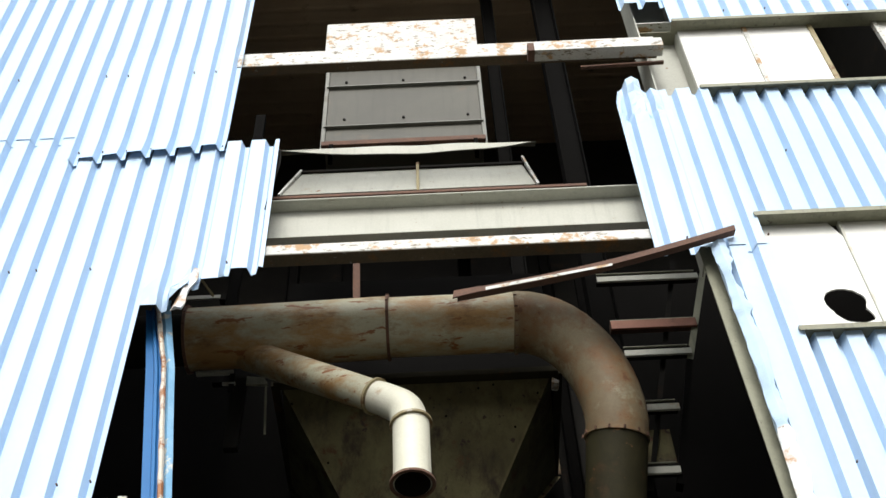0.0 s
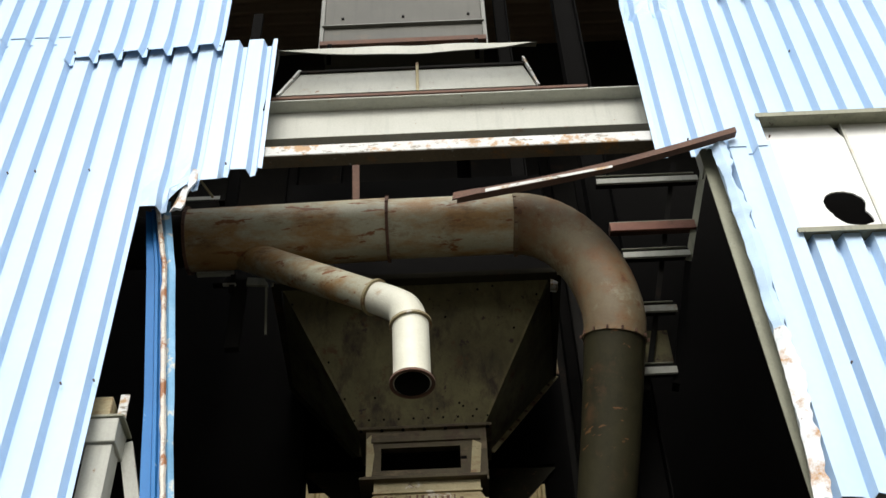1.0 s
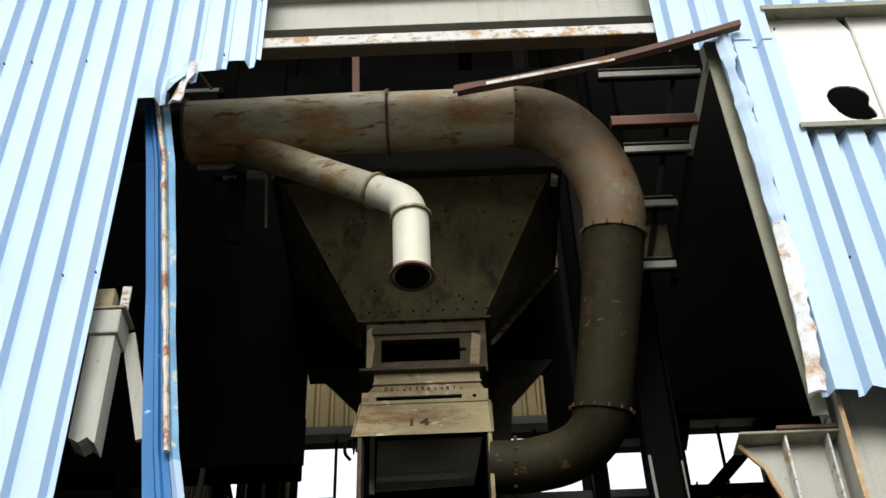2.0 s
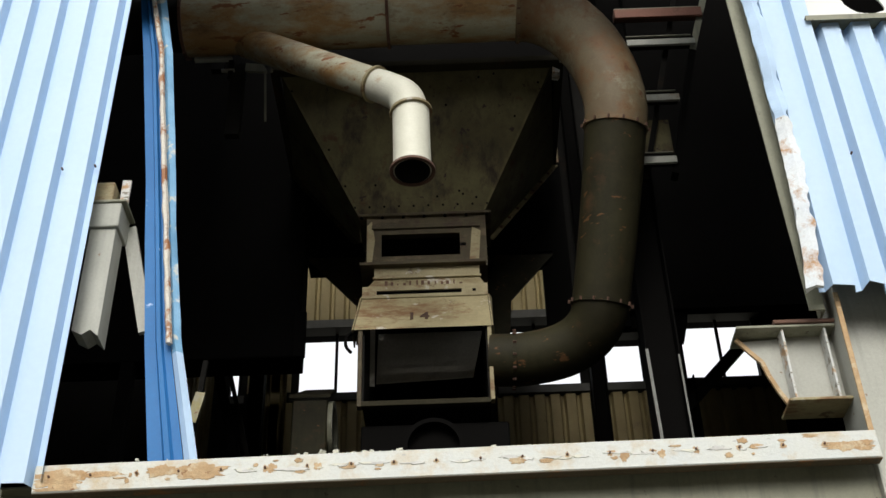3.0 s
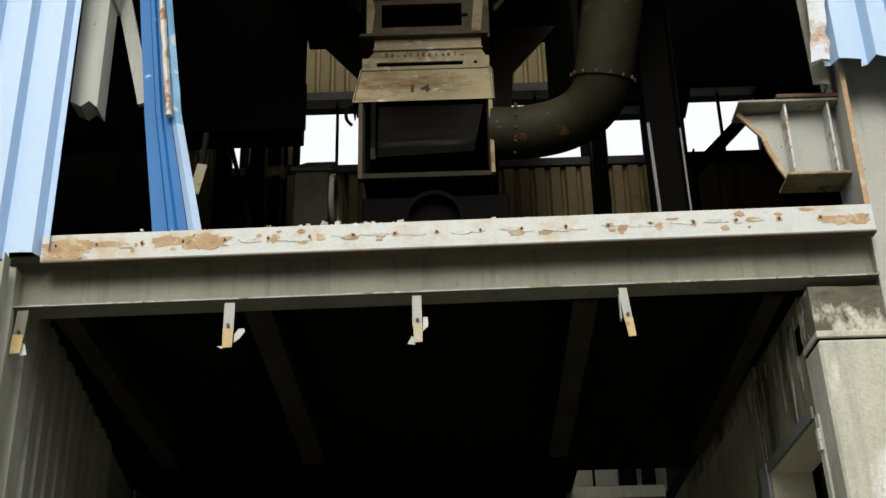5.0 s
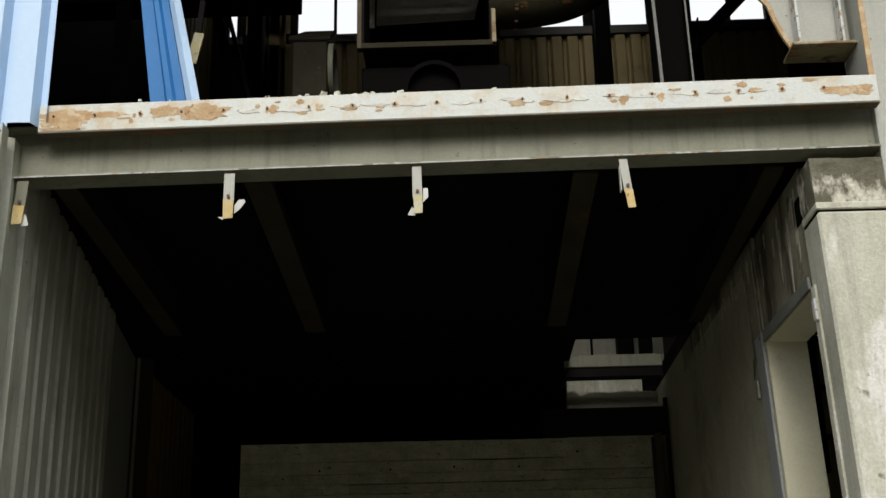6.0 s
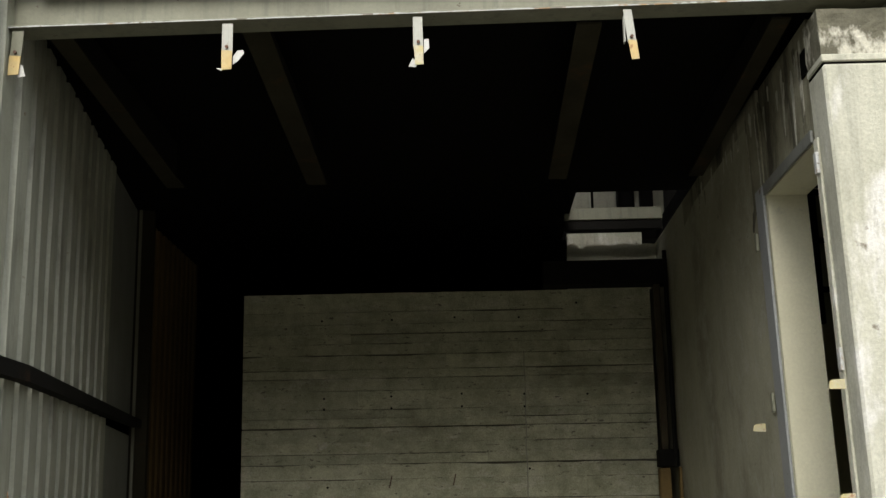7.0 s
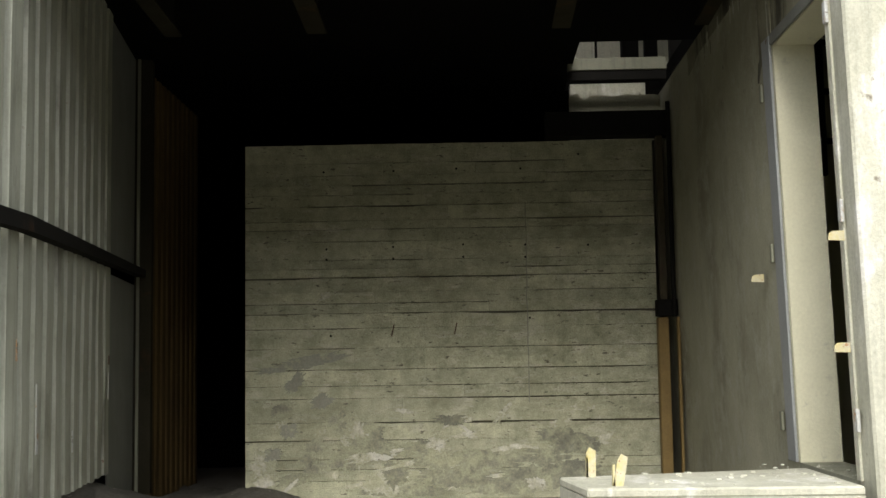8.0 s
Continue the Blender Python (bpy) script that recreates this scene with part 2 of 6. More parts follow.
GATE = surface("galvanised_gate_sheet", (0.42, 0.43, 0.345), (0.29, 0.295, 0.225), 0.5, big=2.5, stain=(0.14, 0.13, 0.10), stain_at=(0.56, 0.74), stain_scale=4,
               stain_stretch=(1, 1, 0.35),  chips=(0.17, 0.10, 0.05), chip_at=(0.69, 0.72), grain=0.12, bump=0.1, streak=0.6)
DIRT = surface("dirt", (0.13, 0.122, 0.10), (0.09, 0.085, 0.07), 0.95, big=1.8, chips=(0.27, 0.25, 0.22), chip_at=(0.64, 0.68), chip_scale=22, grain=0.35, bump=0.8, bump_scale=35)
TAPE = surface("ochre_plate", (0.52, 0.36, 0.12), (0.50, 0.42, 0.22), 0.6, big=12, chips=(0.3, 0.14, 0.05), chip_scale=30, grain=0.1)
YPAINT = surface("yellow_white_plate", (0.48, 0.41, 0.15), (0.47, 0.45, 0.36), 0.6, big=20, chips=(0.35, 0.2, 0.1), chip_scale=40, grain=0.1)
FILM = surface("torn_white_film", (0.62, 0.62, 0.58), None, 0.6, big=8, grain=0.05)
WOOD = surface("brown_post", (0.235, 0.155, 0.048), (0.15, 0.098, 0.03), 0.7, big=3, stain=(0.09, 0.056, 0.022), stain_stretch=(2, 2, 0.3), grain=0.2)
YARD = surface("dusty_yard_concrete", (0.14, 0.13, 0.108), (0.105, 0.098, 0.08), 0.95, big=0.4, stain=(0.09, 0.083, 0.068), stain_at=(0.56, 0.7), stain_scale=0.9, chips=(0.27, 0.25, 0.22), chip_at=(0.64, 0.68), chip_scale=22, grain=0.3, bump=0.6, bump_scale=35)
NECK = surface("rust_brown_neck", (0.078, 0.063, 0.030), (0.044, 0.033, 0.016), 0.8, big=4, stain=(0.05, 0.03, 0.016), stain_at=(0.5, 0.64), stain_scale=6, patch=(0.13, 0.10, 0.058), patch_at=(0.58, 0.68), patch_scale=5, patch_stretch=(0.4, 1, 1), grain=0.2, bump=0.2, streak=0.3)
DUST = surface("dust_coated_plate", (0.48, 0.46, 0.40), (0.34, 0.32, 0.27), 0.9, big=2.4, stain=(0.10, 0.09, 0.075), stain_at=(0.56, 0.74), stain_scale=3.0, stain_stretch=(0.7, 1, 1.4), grain=0.2, bump=0.2)
RED = surface("red_lead_paint", (0.23, 0.095, 0.06), (0.17, 0.07, 0.045), 0.7, big=5, stain=(0.10, 0.05, 0.03), stain_at=(0.55, 0.68), stain_scale=8, grain=0.15)
ELBOW = surface("rust_mottled_duct", (0.24, 0.20, 0.12), (0.15, 0.105, 0.055), 0.65, big=2.2, stain=(0.19, 0.10, 0.038), stain_at=(0.44, 0.60), stain_scale=4.5, patch=(0.30, 0.28, 0.19), patch_at=(0.56, 0.68), patch_scale=3.0, chips=(0.13, 0.055, 0.02), chip_at=(0.60, 0.66), chip_scale=9, grain=0.15, bump=0.2)
INK = surface("stencil_ink", (0.07, 0.035, 0.02), None, 0.8, big=8, grain=0.1)


# ---- helpers ----
def thing(name, loc, label="", category="", group="", kind=""):
    ob = new(name)
    ob.empty_display_size = 0.1
    ob.location = loc
    return tagged(ob, label, category, group, kind)


def root_loc(ob):
    while ob.parent:
        ob = ob.parent
    return Vector(ob.location)


def part(name, bm, material, parent, label="", smooth=False):
    me = bpy.data.meshes.new(name)
    bmesh.ops.recalc_face_normals(bm, faces=bm.faces)
    if parent is not None:
        bmesh.ops.translate(bm, verts=bm.verts, vec=-root_loc(parent))
    if smooth:
        for f in bm.faces:
            f.smooth = True
        for e in bm.edges:
            if len(e.link_faces) == 2 and e.calc_face_angle(0) > 0.7:
                e.smooth = False
    bm.to_mesh(me)
    bm.free()
    me.materials.append(material)
    ob = new(name, me)
    if parent is not None:
        ob.parent = parent
    if label:
        ob["label"] = label
    return ob


def solo(name, bm, material, label, category, group="", kind="", smooth=False):
    return tagged(part(name, bm, material, None, "", smooth), label, category, group, kind)


def add_box(bm, x0, x1, y0, y1, z0, z1, bevel=0.0, turn=None):
    vs = [bm.verts.new(p) for p in ((x0, y0, z0), (x1, y0, z0), (x1, y1, z0), (x0, y1, z0), (x0, y0, z1), (x1, y0, z1), (x1, y1, z1), (x0, y1, z1))]
    fs = [bm.faces.new([vs[i] for i in q]) for q in ((0, 3, 2, 1), (4, 5, 6, 7), (0, 1, 5, 4), (1, 2, 6, 5), (2, 3, 7, 6), (3, 0, 4, 7))]
    if bevel:
        es = list({e for f in fs for e in f.edges})
        r = bmesh.ops.bevel(bm, geom=es, offset=bevel, segments=1, affect="EDGES", profile=0.5)
        vs = list({v for f in r["faces"] for v in f.verts} | {v for v in vs if v.is_valid})
    if turn is not None:
        bmesh.ops.transform(bm, matrix=turn, verts=[v for v in vs if v.is_valid])
    return bm


def box(x0, x1, y0, y1, z0, z1, bevel=0.004):
    return add_box(bmesh.new(), x0, x1, y0, y1, z0, z1, bevel)


def prism(bm, loop, thick):
    """A flat plate: a loop of points, thickened along the vector."""
    a = [bm.verts.new(p) for p in loop]
    b = [bm.verts.new(Vector(p) + Vector(thick)) for p in loop]
    bm.faces.new(a)
    bm.faces.new(list(reversed(b)))
    n = len(a)
    for i in range(n):
        bm.faces.new((a[i], b[i], b[(i + 1) % n], a[(i + 1) % n]))
    return bm


def bar(bm, p, q, w, h, up=(0, 0, 1)):
    """A rectangular bar from p to q, w across and h along up."""
    p, q = Vector(p), Vector(q)
    d = (q - p).normalized()
    s = d.cross(Vector(up)).normalized()
    u = s.cross(d)
    loop = [p + s * (w / 2 * i) + u * (h / 2 * j) for i, j in ((-1, -1), (1, -1), (1, 1), (-1, 1))]
    return prism(bm, loop, q - p)


def smooth_path(pts, n=8):
    pts = [Vector(p) for p in pts]
    pts = [pts[0] * 2 - pts[1]] + pts + [pts[-1] * 2 - pts[-2]]
    out = []
    for a, b, c, d in zip(pts, pts[1:], pts[2:], pts[3:]):
        for i in range(n):
            t = i / n
            out.append(0.5 * (2 * b + (c - a) * t + (2 * a - 5 * b + 4 * c - d) * t * t + (3 * b - a - 3 * c + d) * t ** 3))
    out.append(pts[-2])
    return out


def tube(bm, pts, r0, r1=None, seg=36, wall=0.008):
    """A hollow pipe along pts, open at both ends."""
    r1 = r0 if r1 is None else r1
    pts = [Vector(p) for p in pts]
    n = len(pts)
    side = None
    rings = []
    for i, p in enumerate(pts):
        d = (pts[min(i + 1, n - 1)] - pts[max(i - 1, 0)]).normalized()
        if side is None:
            side = d.orthogonal().normalized()
        side = (side - d * side.dot(d)).normalized()
        up = d.cross(side)
        r = r0 + (r1 - r0) * i / max(n - 1, 1)
        rings.append([[bm.verts.new(p + (side * math.cos(2 * math.pi * k / seg) + up * math.sin(2 * math.pi * k / seg)) * q) for k in range(seg)] for q in (r, r - wall)])
    for a, b in zip(rings, rings[1:]):
        for w in (0, 1):
            for k in range(seg):
                bm.faces.new((a[w][k], a[w][(k + 1) % seg], b[w][(k + 1) % seg], b[w][k]))
    for e in (rings[0], rings[-1]):
        for k in range(seg):
            bm.faces.new((e[0][k], e[0][(k + 1) % seg], e[1][(k + 1) % seg], e[1][k]))
    return bm


def collar(bm, at, axis, r, width, lip):
    d = Vector(axis).normalized()
    return tube(bm, [Vector(at) - d * width / 2, Vector(at) + d * width / 2], r + lip, wall=lip + 0.004)


def bolt_ring(bm, at, axis, r, n, size):
    d = Vector(axis).normalized()
    s = d.orthogonal().normalized()
    u = d.cross(s)
    for k in range(n):
        a = 2 * math.pi * k / n
        c = Vector(at) + (s * math.cos(a) + u * math.sin(a)) * r
        bar(bm, c - d * size, c + d * size, size, size, u if abs(d.dot(u)) < 0.9 else s)
    return bm


def ribbed(u0, u1, lo, hi, place, pitch=0.19, depth=0.048, phase=0.0, rows=10, thick=0.004, dent=None, marks=((0.0, 0.0), (0.58, 0.0), (0.69, 1.0), (0.86, 1.0))):
    """A trapezoid-ribbed sheet. lo(u), hi(u): its lower and upper edge; place(u, d, v) puts it into the world, d going inwards."""
    us = {round(u0, 5), round(u1, 5)}
    k = int(math.floor((u0 - phase) / pitch)) - 1
    while phase + k * pitch < u1 + pitch:
        for m, _ in marks:
            u = phase + (k + m) * pitch
            if u0 < u < u1:
                us.add(round(u, 5))
        u = phase + (k + 0.3) * pitch
        if u0 < u < u1:
            us.add(round(u, 5))
        k += 1
    us = sorted(us)
    ring = list(marks) + [(1.0, 0.0)]

    def dep(u):
        f = ((u - phase) / pitch) % 1.0
        for (a, da), (b, db) in zip(ring, ring[1:]):
            if a <= f <= b:
                return depth * (da + (db - da) * (f - a) / (b - a))
        return 0.0
    bm = bmesh.new()
    grid = []
    for j in range(rows + 1):
        line = []
        for u in us:
            v = lo(u) + (hi(u) - lo(u)) * j / rows
            d = dep(u) + (dent(u, v) if dent else 0.0)
            line.append((bm.verts.new(place(u, d, v)), bm.verts.new(place(u, d + thick, v))))
        grid.append(line)
    for j in range(rows):
        for i in range(len(us) - 1):
            a, b, c, d = grid[j][i], grid[j][i + 1], grid[j + 1][i + 1], grid[j + 1][i]
            bm.faces.new((a[0], b[0], c[0], d[0]))
            bm.faces.new((d[1], c[1], b[1], a[1]))
    rim = [grid[0][i] for i in range(len(us))] + [grid[j][-1] for j in range(1, rows + 1)] + [grid[rows][i] for i in range(len(us) - 2, -1, -1)] + [grid[j][0] for j in range(rows - 1, 0, -1)]
    for a, b in zip(rim, rim[1:] + rim[:1]):
        bm.faces.new((a[0], a[1], b[1], b[0]))
    return bm


def const(v):
    return lambda u: v


def front(y):
    return lambda u, d, v: (u, y + d, v)


def wave(u, v, s, amp):
    return amp * noise.noise((u * s, v * s, 3.7))


def ibeam(name, x0, x1, yc, z0, z1, wide, material, label, t=0.014):
    """A rolled beam that lies along x."""
    ob = thing(name, ((x0 + x1) / 2, yc, z0), label, "beam")
    part("web", box(x0, x1, yc - 0.005, yc + 0.005, z0 + t, z1 - t, 0), material, ob)
    part("bottom_flange", box(x0, x1, yc - wide / 2, yc + wide / 2, z0, z0 + t, 0.003), material, ob)
    part("top_flange", box(x0, x1, yc - wide / 2, yc + wide / 2, z1 - t, z1, 0.003), material, ob)
    return ob


def wall_with_holes(x0, x1, z0, z1, y0, y1, holes):
    """A wall in the xz plane, with thickness and rectangular openings (x0, x1, z0, z1)."""
    bm = bmesh.new()
    xs = sorted({x0, x1, *[h[0] for h in holes], *[h[1] for h in holes]})
    zs = sorted({z0, z1, *[h[2] for h in holes], *[h[3] for h in holes]})
    for a, b in zip(xs, xs[1:]):
        for c, d in zip(zs, zs[1:]):
            if not any(h[0] <= (a + b) / 2 <= h[1] and h[2] <= (c + d) / 2 <= h[3] for h in holes):
                add_box(bm, a, b, y0, y1, c, d)
    bmesh.ops.remove_doubles(bm, verts=bm.verts, dist=1e-5)
    seen = {}
    bm.verts.index_update()
    for f in list(bm.faces):
        key = tuple(sorted(v.index for v in f.verts))
        seen.setdefault(key, []).append(f)
    for fs in seen.values():
        if len(fs) > 1:
            bmesh.ops.delete(bm, geom=fs, context="FACES_ONLY")
    return bm


# ---- setting ----
gm = bmesh.new()
bmesh.ops.create_grid(gm, x_segments=60, y_segments=60, size=900)
# unseen wall, added only to keep low sky light off the front
solo("wall_yard", box(-30, 30, -14.0, -13.7, 0, 7.4, 0), BROWN, "unseen dark wall added behind the camera to block low sky", "wall", kind="structure")
solo("ground", gm, YARD, "dusty grey concrete ground of the works yard", "ground", kind="structure")

# blue front: ribbed sheets, panels and ledges hung on the steel frame
wall_front = thing("wall_front", (0, 5.05, 0), "faded blue ribbed metal cladding, torn open in the middle", "wall", kind="structure")
FY = 5.0


def torn(base, amp, s=7.0):
    return lambda u: base + amp * noise.noise((u * s, base, 1.3)) + amp * 0.5 * noise.noise((u * s * 3, base, 5.1))


def sheet(u0, u1, lo, hi, y=FY, phase=0.0, dent=None, label="", rows=10, pitch=0.1837):
    f = dent or (lambda u, v: wave(u, v, 2.2, 0.004))
    lo2 = lo if callable(lo) else const(lo)
    hi2 = hi if callable(hi) else const(hi)
    return part("sheet", ribbed(u0, u1, lo2, hi2, front(y), pitch=pitch, depth=0.066, phase=phase, rows=rows, dent=f), BLUE, wall_front, label)


PH = -1.761


def lap_edge(u):
    return 8.62 + 0.085 * max(0.0, min(1.0, (u + 2.45) / 0.85)) ** 1.5 + 0.006 * noise.noise((u * 7, 8.6, 1.3))


def lap_lift(u, v):
    k = max(0.0, 1 - (v - 8.62) / 0.35)
    return wave(u, v, 2.2, 0.004) - k * k * 0.045 * max(0.0, min(1.0, (u + 2.75) / 0.5))


# upper left, lapped over the lower row
for i in range(3):
    r = -1.66 - i * 1.11 if i else -1.60
    l = -1.66 - (i + 1) * 1.11
    sheet(l + 0.002, r + 0.02, (lap_edge if i == 0 else 8.94), 10.25 if i == 0 else 12.4, FY - (0.016 if i == 0 else 0.004), PH, lap_lift if i == 0 else None, "", 24 if i == 0 else 10)
sheet(-2.77, -1.60, 10.05, 12.4, FY - 0.006, PH)
# lower left row
def curl_left(u, v):
    k = max(0.0, 1 - abs(v - 7.05) / 0.45) * max(0.0, 1 - abs(u + 1.75) / 0.35)
    return wave(u, v, 2.2, 0.004) + k * (0.05 * noise.noise((u * 9, v * 7, 0.0)) - 0.03)


def ragged_left(u):
    if u > -1.46:
        return 7.27 + 0.02 * noise.noise((u * 20, 0, 0))
    if u > -1.60:
        return 7.17 + 0.04 * noise.noise((u * 20, 1, 0))
    return 6.93 + 0.22 * max(0.0, (u + 1.80) / 0.2) + 0.03 * noise.noise((u * 14, 2, 0))


sheet(-1.955, -1.18, ragged_left, 8.80, FY + 0.004, PH, curl_left, "faded blue sheet with a bent, rusty lower edge", 24)
sheet(-2.73, -1.945, lambda u: 3.55 + 0.03 * noise.noise((u * 9, 0, 2)), 8.80, FY, PH, None, "", 16)
sheet(-3.68, -2.72, 3.55, 9.0, FY + 0.004, PH, None, "", 16)
for i in range(4):
    sheet(-4.64 - i * 0.95, -3.67 - i * 0.95, 3.55, 9.0, FY + 0.004 * (i % 2), PH, None, "", 6)
    sheet(-5.2 - i * 0.95, -4.24 - i * 0.95, 8.94, 12.4, FY - 0.016 - 0.004 * (i % 2), PH, None, "", 6)

# right of the hole
PR = 1.745
PW = 2.281


def crumple(u, v):
    k = max(0.0, min(1.0, (v - 8.75) / 0.5)) * max(0.0, min(1.0, (1.9 - u) / 0.3))
    fold = math.exp(-((v - 9.0) / 0.035) ** 2) * max(0.0, min(1.0, (1.95 - u) / 0.2))
    return wave(u, v, 2.2, 0.004) + k * 0.07 * noise.noise((u * 6, v * 5, 2.0)) + 0.03 * fold


def slant_top(u):
    return float(np.interp(u, (1.44, 1.49, 1.63, 1.70, 1.82), (9.10, 9.36, 9.49, 9.37, 9.26))) + 0.02 * noise.noise((u * 13, 7, 0))


def edge_right(u):
    return 7.28 - 0.02 * max(0.0, u - 1.4) + 0.02 * noise.noise((u * 16, 4, 0))


sheet(1.44, 1.815, edge_right, slant_top, FY + 0.004, PR, crumple, "faded blue sheet, crumpled at the top", 26, 0.19)
sheet(1.80, 2.19, 7.28, lambda u: 9.27 + 0.02 * noise.noise((u * 11, 3, 0)), FY, PR, crumple, "", 20, 0.19)
sheet(1.855, 2.215, lambda u: 4.50 + 0.05 * noise.noise((u * 11, 9, 0)), 7.33, FY + 0.008, PR,
      lambda u, v: wave(u, v, 2.2, 0.005) + 0.025 * max(0.0, (1.95 - u) / 0.12) * noise.noise((u * 5, v * 4, 1.0)), "faded blue sheet with a crumpled, rusted edge", 40, 0.19)
sheet(1.70, 2.11, lambda u: 10.74 + 0.05 * noise.noise((u * 15, 5, 0)), 12.4, FY, PR, None, "", 6, 0.19)
for a, b, lo, hi in ((2.10, 2.92, 10.42, 12.4), (2.90, 3.72, 10.42, 12.4), (3.70, 4.52, 10.42, 12.4), (4.5, 5.6, 10.42, 12.4),
                     (2.16, 2.95, 7.63, 9.27), (2.93, 3.72, 7.63, 9.27), (3.70, 4.52, 7.63, 9.27), (4.5, 5.6, 7.63, 9.27),
                     (2.20, 2.95, 4.47, 6.43), (2.93, 3.72, 4.47, 6.43), (3.70, 4.52, 4.47, 6.43), (4.5, 5.6, 4.47, 6.43)):
    sheet(a, b, lo, hi, FY + 0.03 + 0.004 * (round(a * 10) % 2), PW, None, "", 8)
# ledges over and under the panel rows
for z, a in ((10.38, 2.10), (9.28, 2.13), (7.60, 2.17), (6.44, 2.18)):
    bm = box(a, 5.6, FY - 0.015, FY + 0.13, z - 0.005, z + 0.006, 0)
    add_box(bm, a, 5.6, FY - 0.018, FY - 0.012, z - 0.035, z + 0.006)
    part("ledge", bm, STEEL, wall_front, "grey metal flashing ledge")
# white panels; one bay of the upper row is missing, one lower panel has a ragged hole


# outline of the ragged hole: angle, radius
TEAR = ((0.0, 0.35, 1.35, 2.35, 3.55, 4.35, 5.45, 5.95, 6.283), (0.74, 0.90, 1.06, 1.18, 0.86, 1.05, 1.30, 0.72, 0.74))


def panel(x0, x1, z0, z1, hole=None):
    bm = bmesh.new()
    y = FY + 0.10
    if hole is None:
        add_box(bm, x0, x1, y, y + 0.012, z0, z1)
    else:
        cx, cz, rx, rz = hole
        n = 56
        outer, inner = [], []
        for k in range(n):
            a = 2 * math.pi * k / n
            c, s = math.cos(a), math.sin(a)
            t = min((x1 - cx if c > 0 else cx - x0) / max(abs(c), 1e-6), (z1 - cz if s > 0 else cz - z0) / max(abs(s), 1e-6))
            outer.append((cx + c * t, cz + s * t))
            j = float(np.interp(a, TEAR[0], TEAR[1])) * (1 + 0.04 * noise.noise((c * 6, s * 6, 2.0)))
            inner.append((cx + c * rx * j, cz + s * rz * j))
        lay = [[[bm.verts.new((p[0], y + d, p[1])) for p in ring] for ring in (outer, inner)] for d in (0, 0.012)]
        for k in range(n):
            m = (k + 1) % n
            bm.faces.new((lay[0][0][k], lay[0][0][m], lay[0][1][m], lay[0][1][k]))
            bm.faces.new((lay[1][0][k], lay[1][1][k], lay[1][1][m], lay[1][0][m]))
            bm.faces.new((lay[0][1][k], lay[0][1][m], lay[1][1][m], lay[1][1][k]))
            bm.faces.new((lay[0][0][k], lay[1][0][k], lay[1][0][m], lay[0][0][m]))
    part("panel", bm, PANEL, wall_front, "white panel with a ragged hole" if hole else "")


for i in range(6):
    a = 2.16 + i * 0.57
    if i != 2:
        panel(a, a + 0.56, 9.30, 10.37)
    part("mullion", box(a + 0.555, a + 0.595, FY + 0.085, FY + 0.13, 9.29, 10.37, 0.003), GIRT if i != 1 else CHUTE, wall_front)
    panel(a + 0.04 - (0.14 if i == 0 else 0), a + 0.60, 6.46, 7.59, (2.60, 6.74, 0.145, 0.145) if i == 0 else None)
    part("mullion", box(a + 0.602, a + 0.622, FY + 0.088, FY + 0.13, 6.46, 7.59, 0.003), CREAM, wall_front)
# screw heads along the girts behind the sheets
bm = bmesh.new()
for z, xs in ((7.38, (-3.4, -1.25)), (9.92, (-3.6, -1.7)), (8.78, (-3.4, -1.6)), (5.5, (-3.3, -2.0)), (3.62, (-3.3, -2.0)), (7.42, (1.5, 2.2)), (5.4, (1.95, 3.2)), (8.4, (1.95, 3.6)), (10.6, (2.15, 3.9))):
    k = math.ceil((xs[0] - PH) / 0.1837)
    while PH + k * 0.1837 < xs[1]:
        x = PH + (k + 0.765) * 0.1837
        if noise.noise((x * 9, z, 0)) > 0.1:
            zz = z + 0.03 * noise.noise((x * 5, z, 4))
            tube(bm, [(x, FY + 0.030, zz), (x, FY + 0.048, zz)], 0.006, seg=6, wall=0.0055)
        k += 1
tagged(part("screws", bm, RUST, wall_front), kind="stuff")
# rusted and curled margin of the right cladding
for low in (0, 1):
    bm = bmesh.new()
    prev = None
    for j in (range(84, 141) if low else range(0, 85)):
        z = 7.36 - j / 140 * 2.88
        c = float(np.interp(z, (4.45, 4.75, 5.3, 6.4, 7.36), (1.835, 1.868, 1.892, 1.888, 1.860)))
        w = 0.040 + 0.036 * noise.noise((1.0, z * 3.1, 0)) + 0.024 * noise.noise((4.0, z * 13, 0))
        y = FY - 0.012 + 0.022 * noise.noise((7.0, z * 4.5, 0))
        cur = [bm.verts.new(p) for p in ((c - 0.035, FY + 0.05, z), (c - 0.03 - w * 0.4, y + 0.02, z), (c, y - 0.012, z), (c + w, y, z), (c + w, y + 0.02, z), (c, y + 0.01, z))]
        if prev:
            for k in range(6):
                bm.faces.new((prev[k], prev[(k + 1) % 6], cur[(k + 1) % 6], cur[k]))
        else:
            bm.faces.new(cur)
        prev = cur
    bm.faces.new(list(reversed(prev)))
    part("curled_margin", bm, CURL if low else BLUE, wall_front, "curled sheet margin, bare and rusty" if low else "curled pale sheet margin")
# the cladding hugs the girts: bring its outline in with the sheet plane
for ob in wall_front.children:
    for v in ob.data.vertices:
        v.co.x *= 0.982
        v.co.z = 1.05 + (v.co.z - 1.05) * 0.982
# low front beside the bay
part("pier_wall", box(2.42, 6.0, 5.1, 5.32, 0, 4.5, 0), CONC, wall_front)
part("pier_wall", box(-6.0, -2.32, 5.1, 5.32, 0, 3.6, 0), CONC, wall_front)

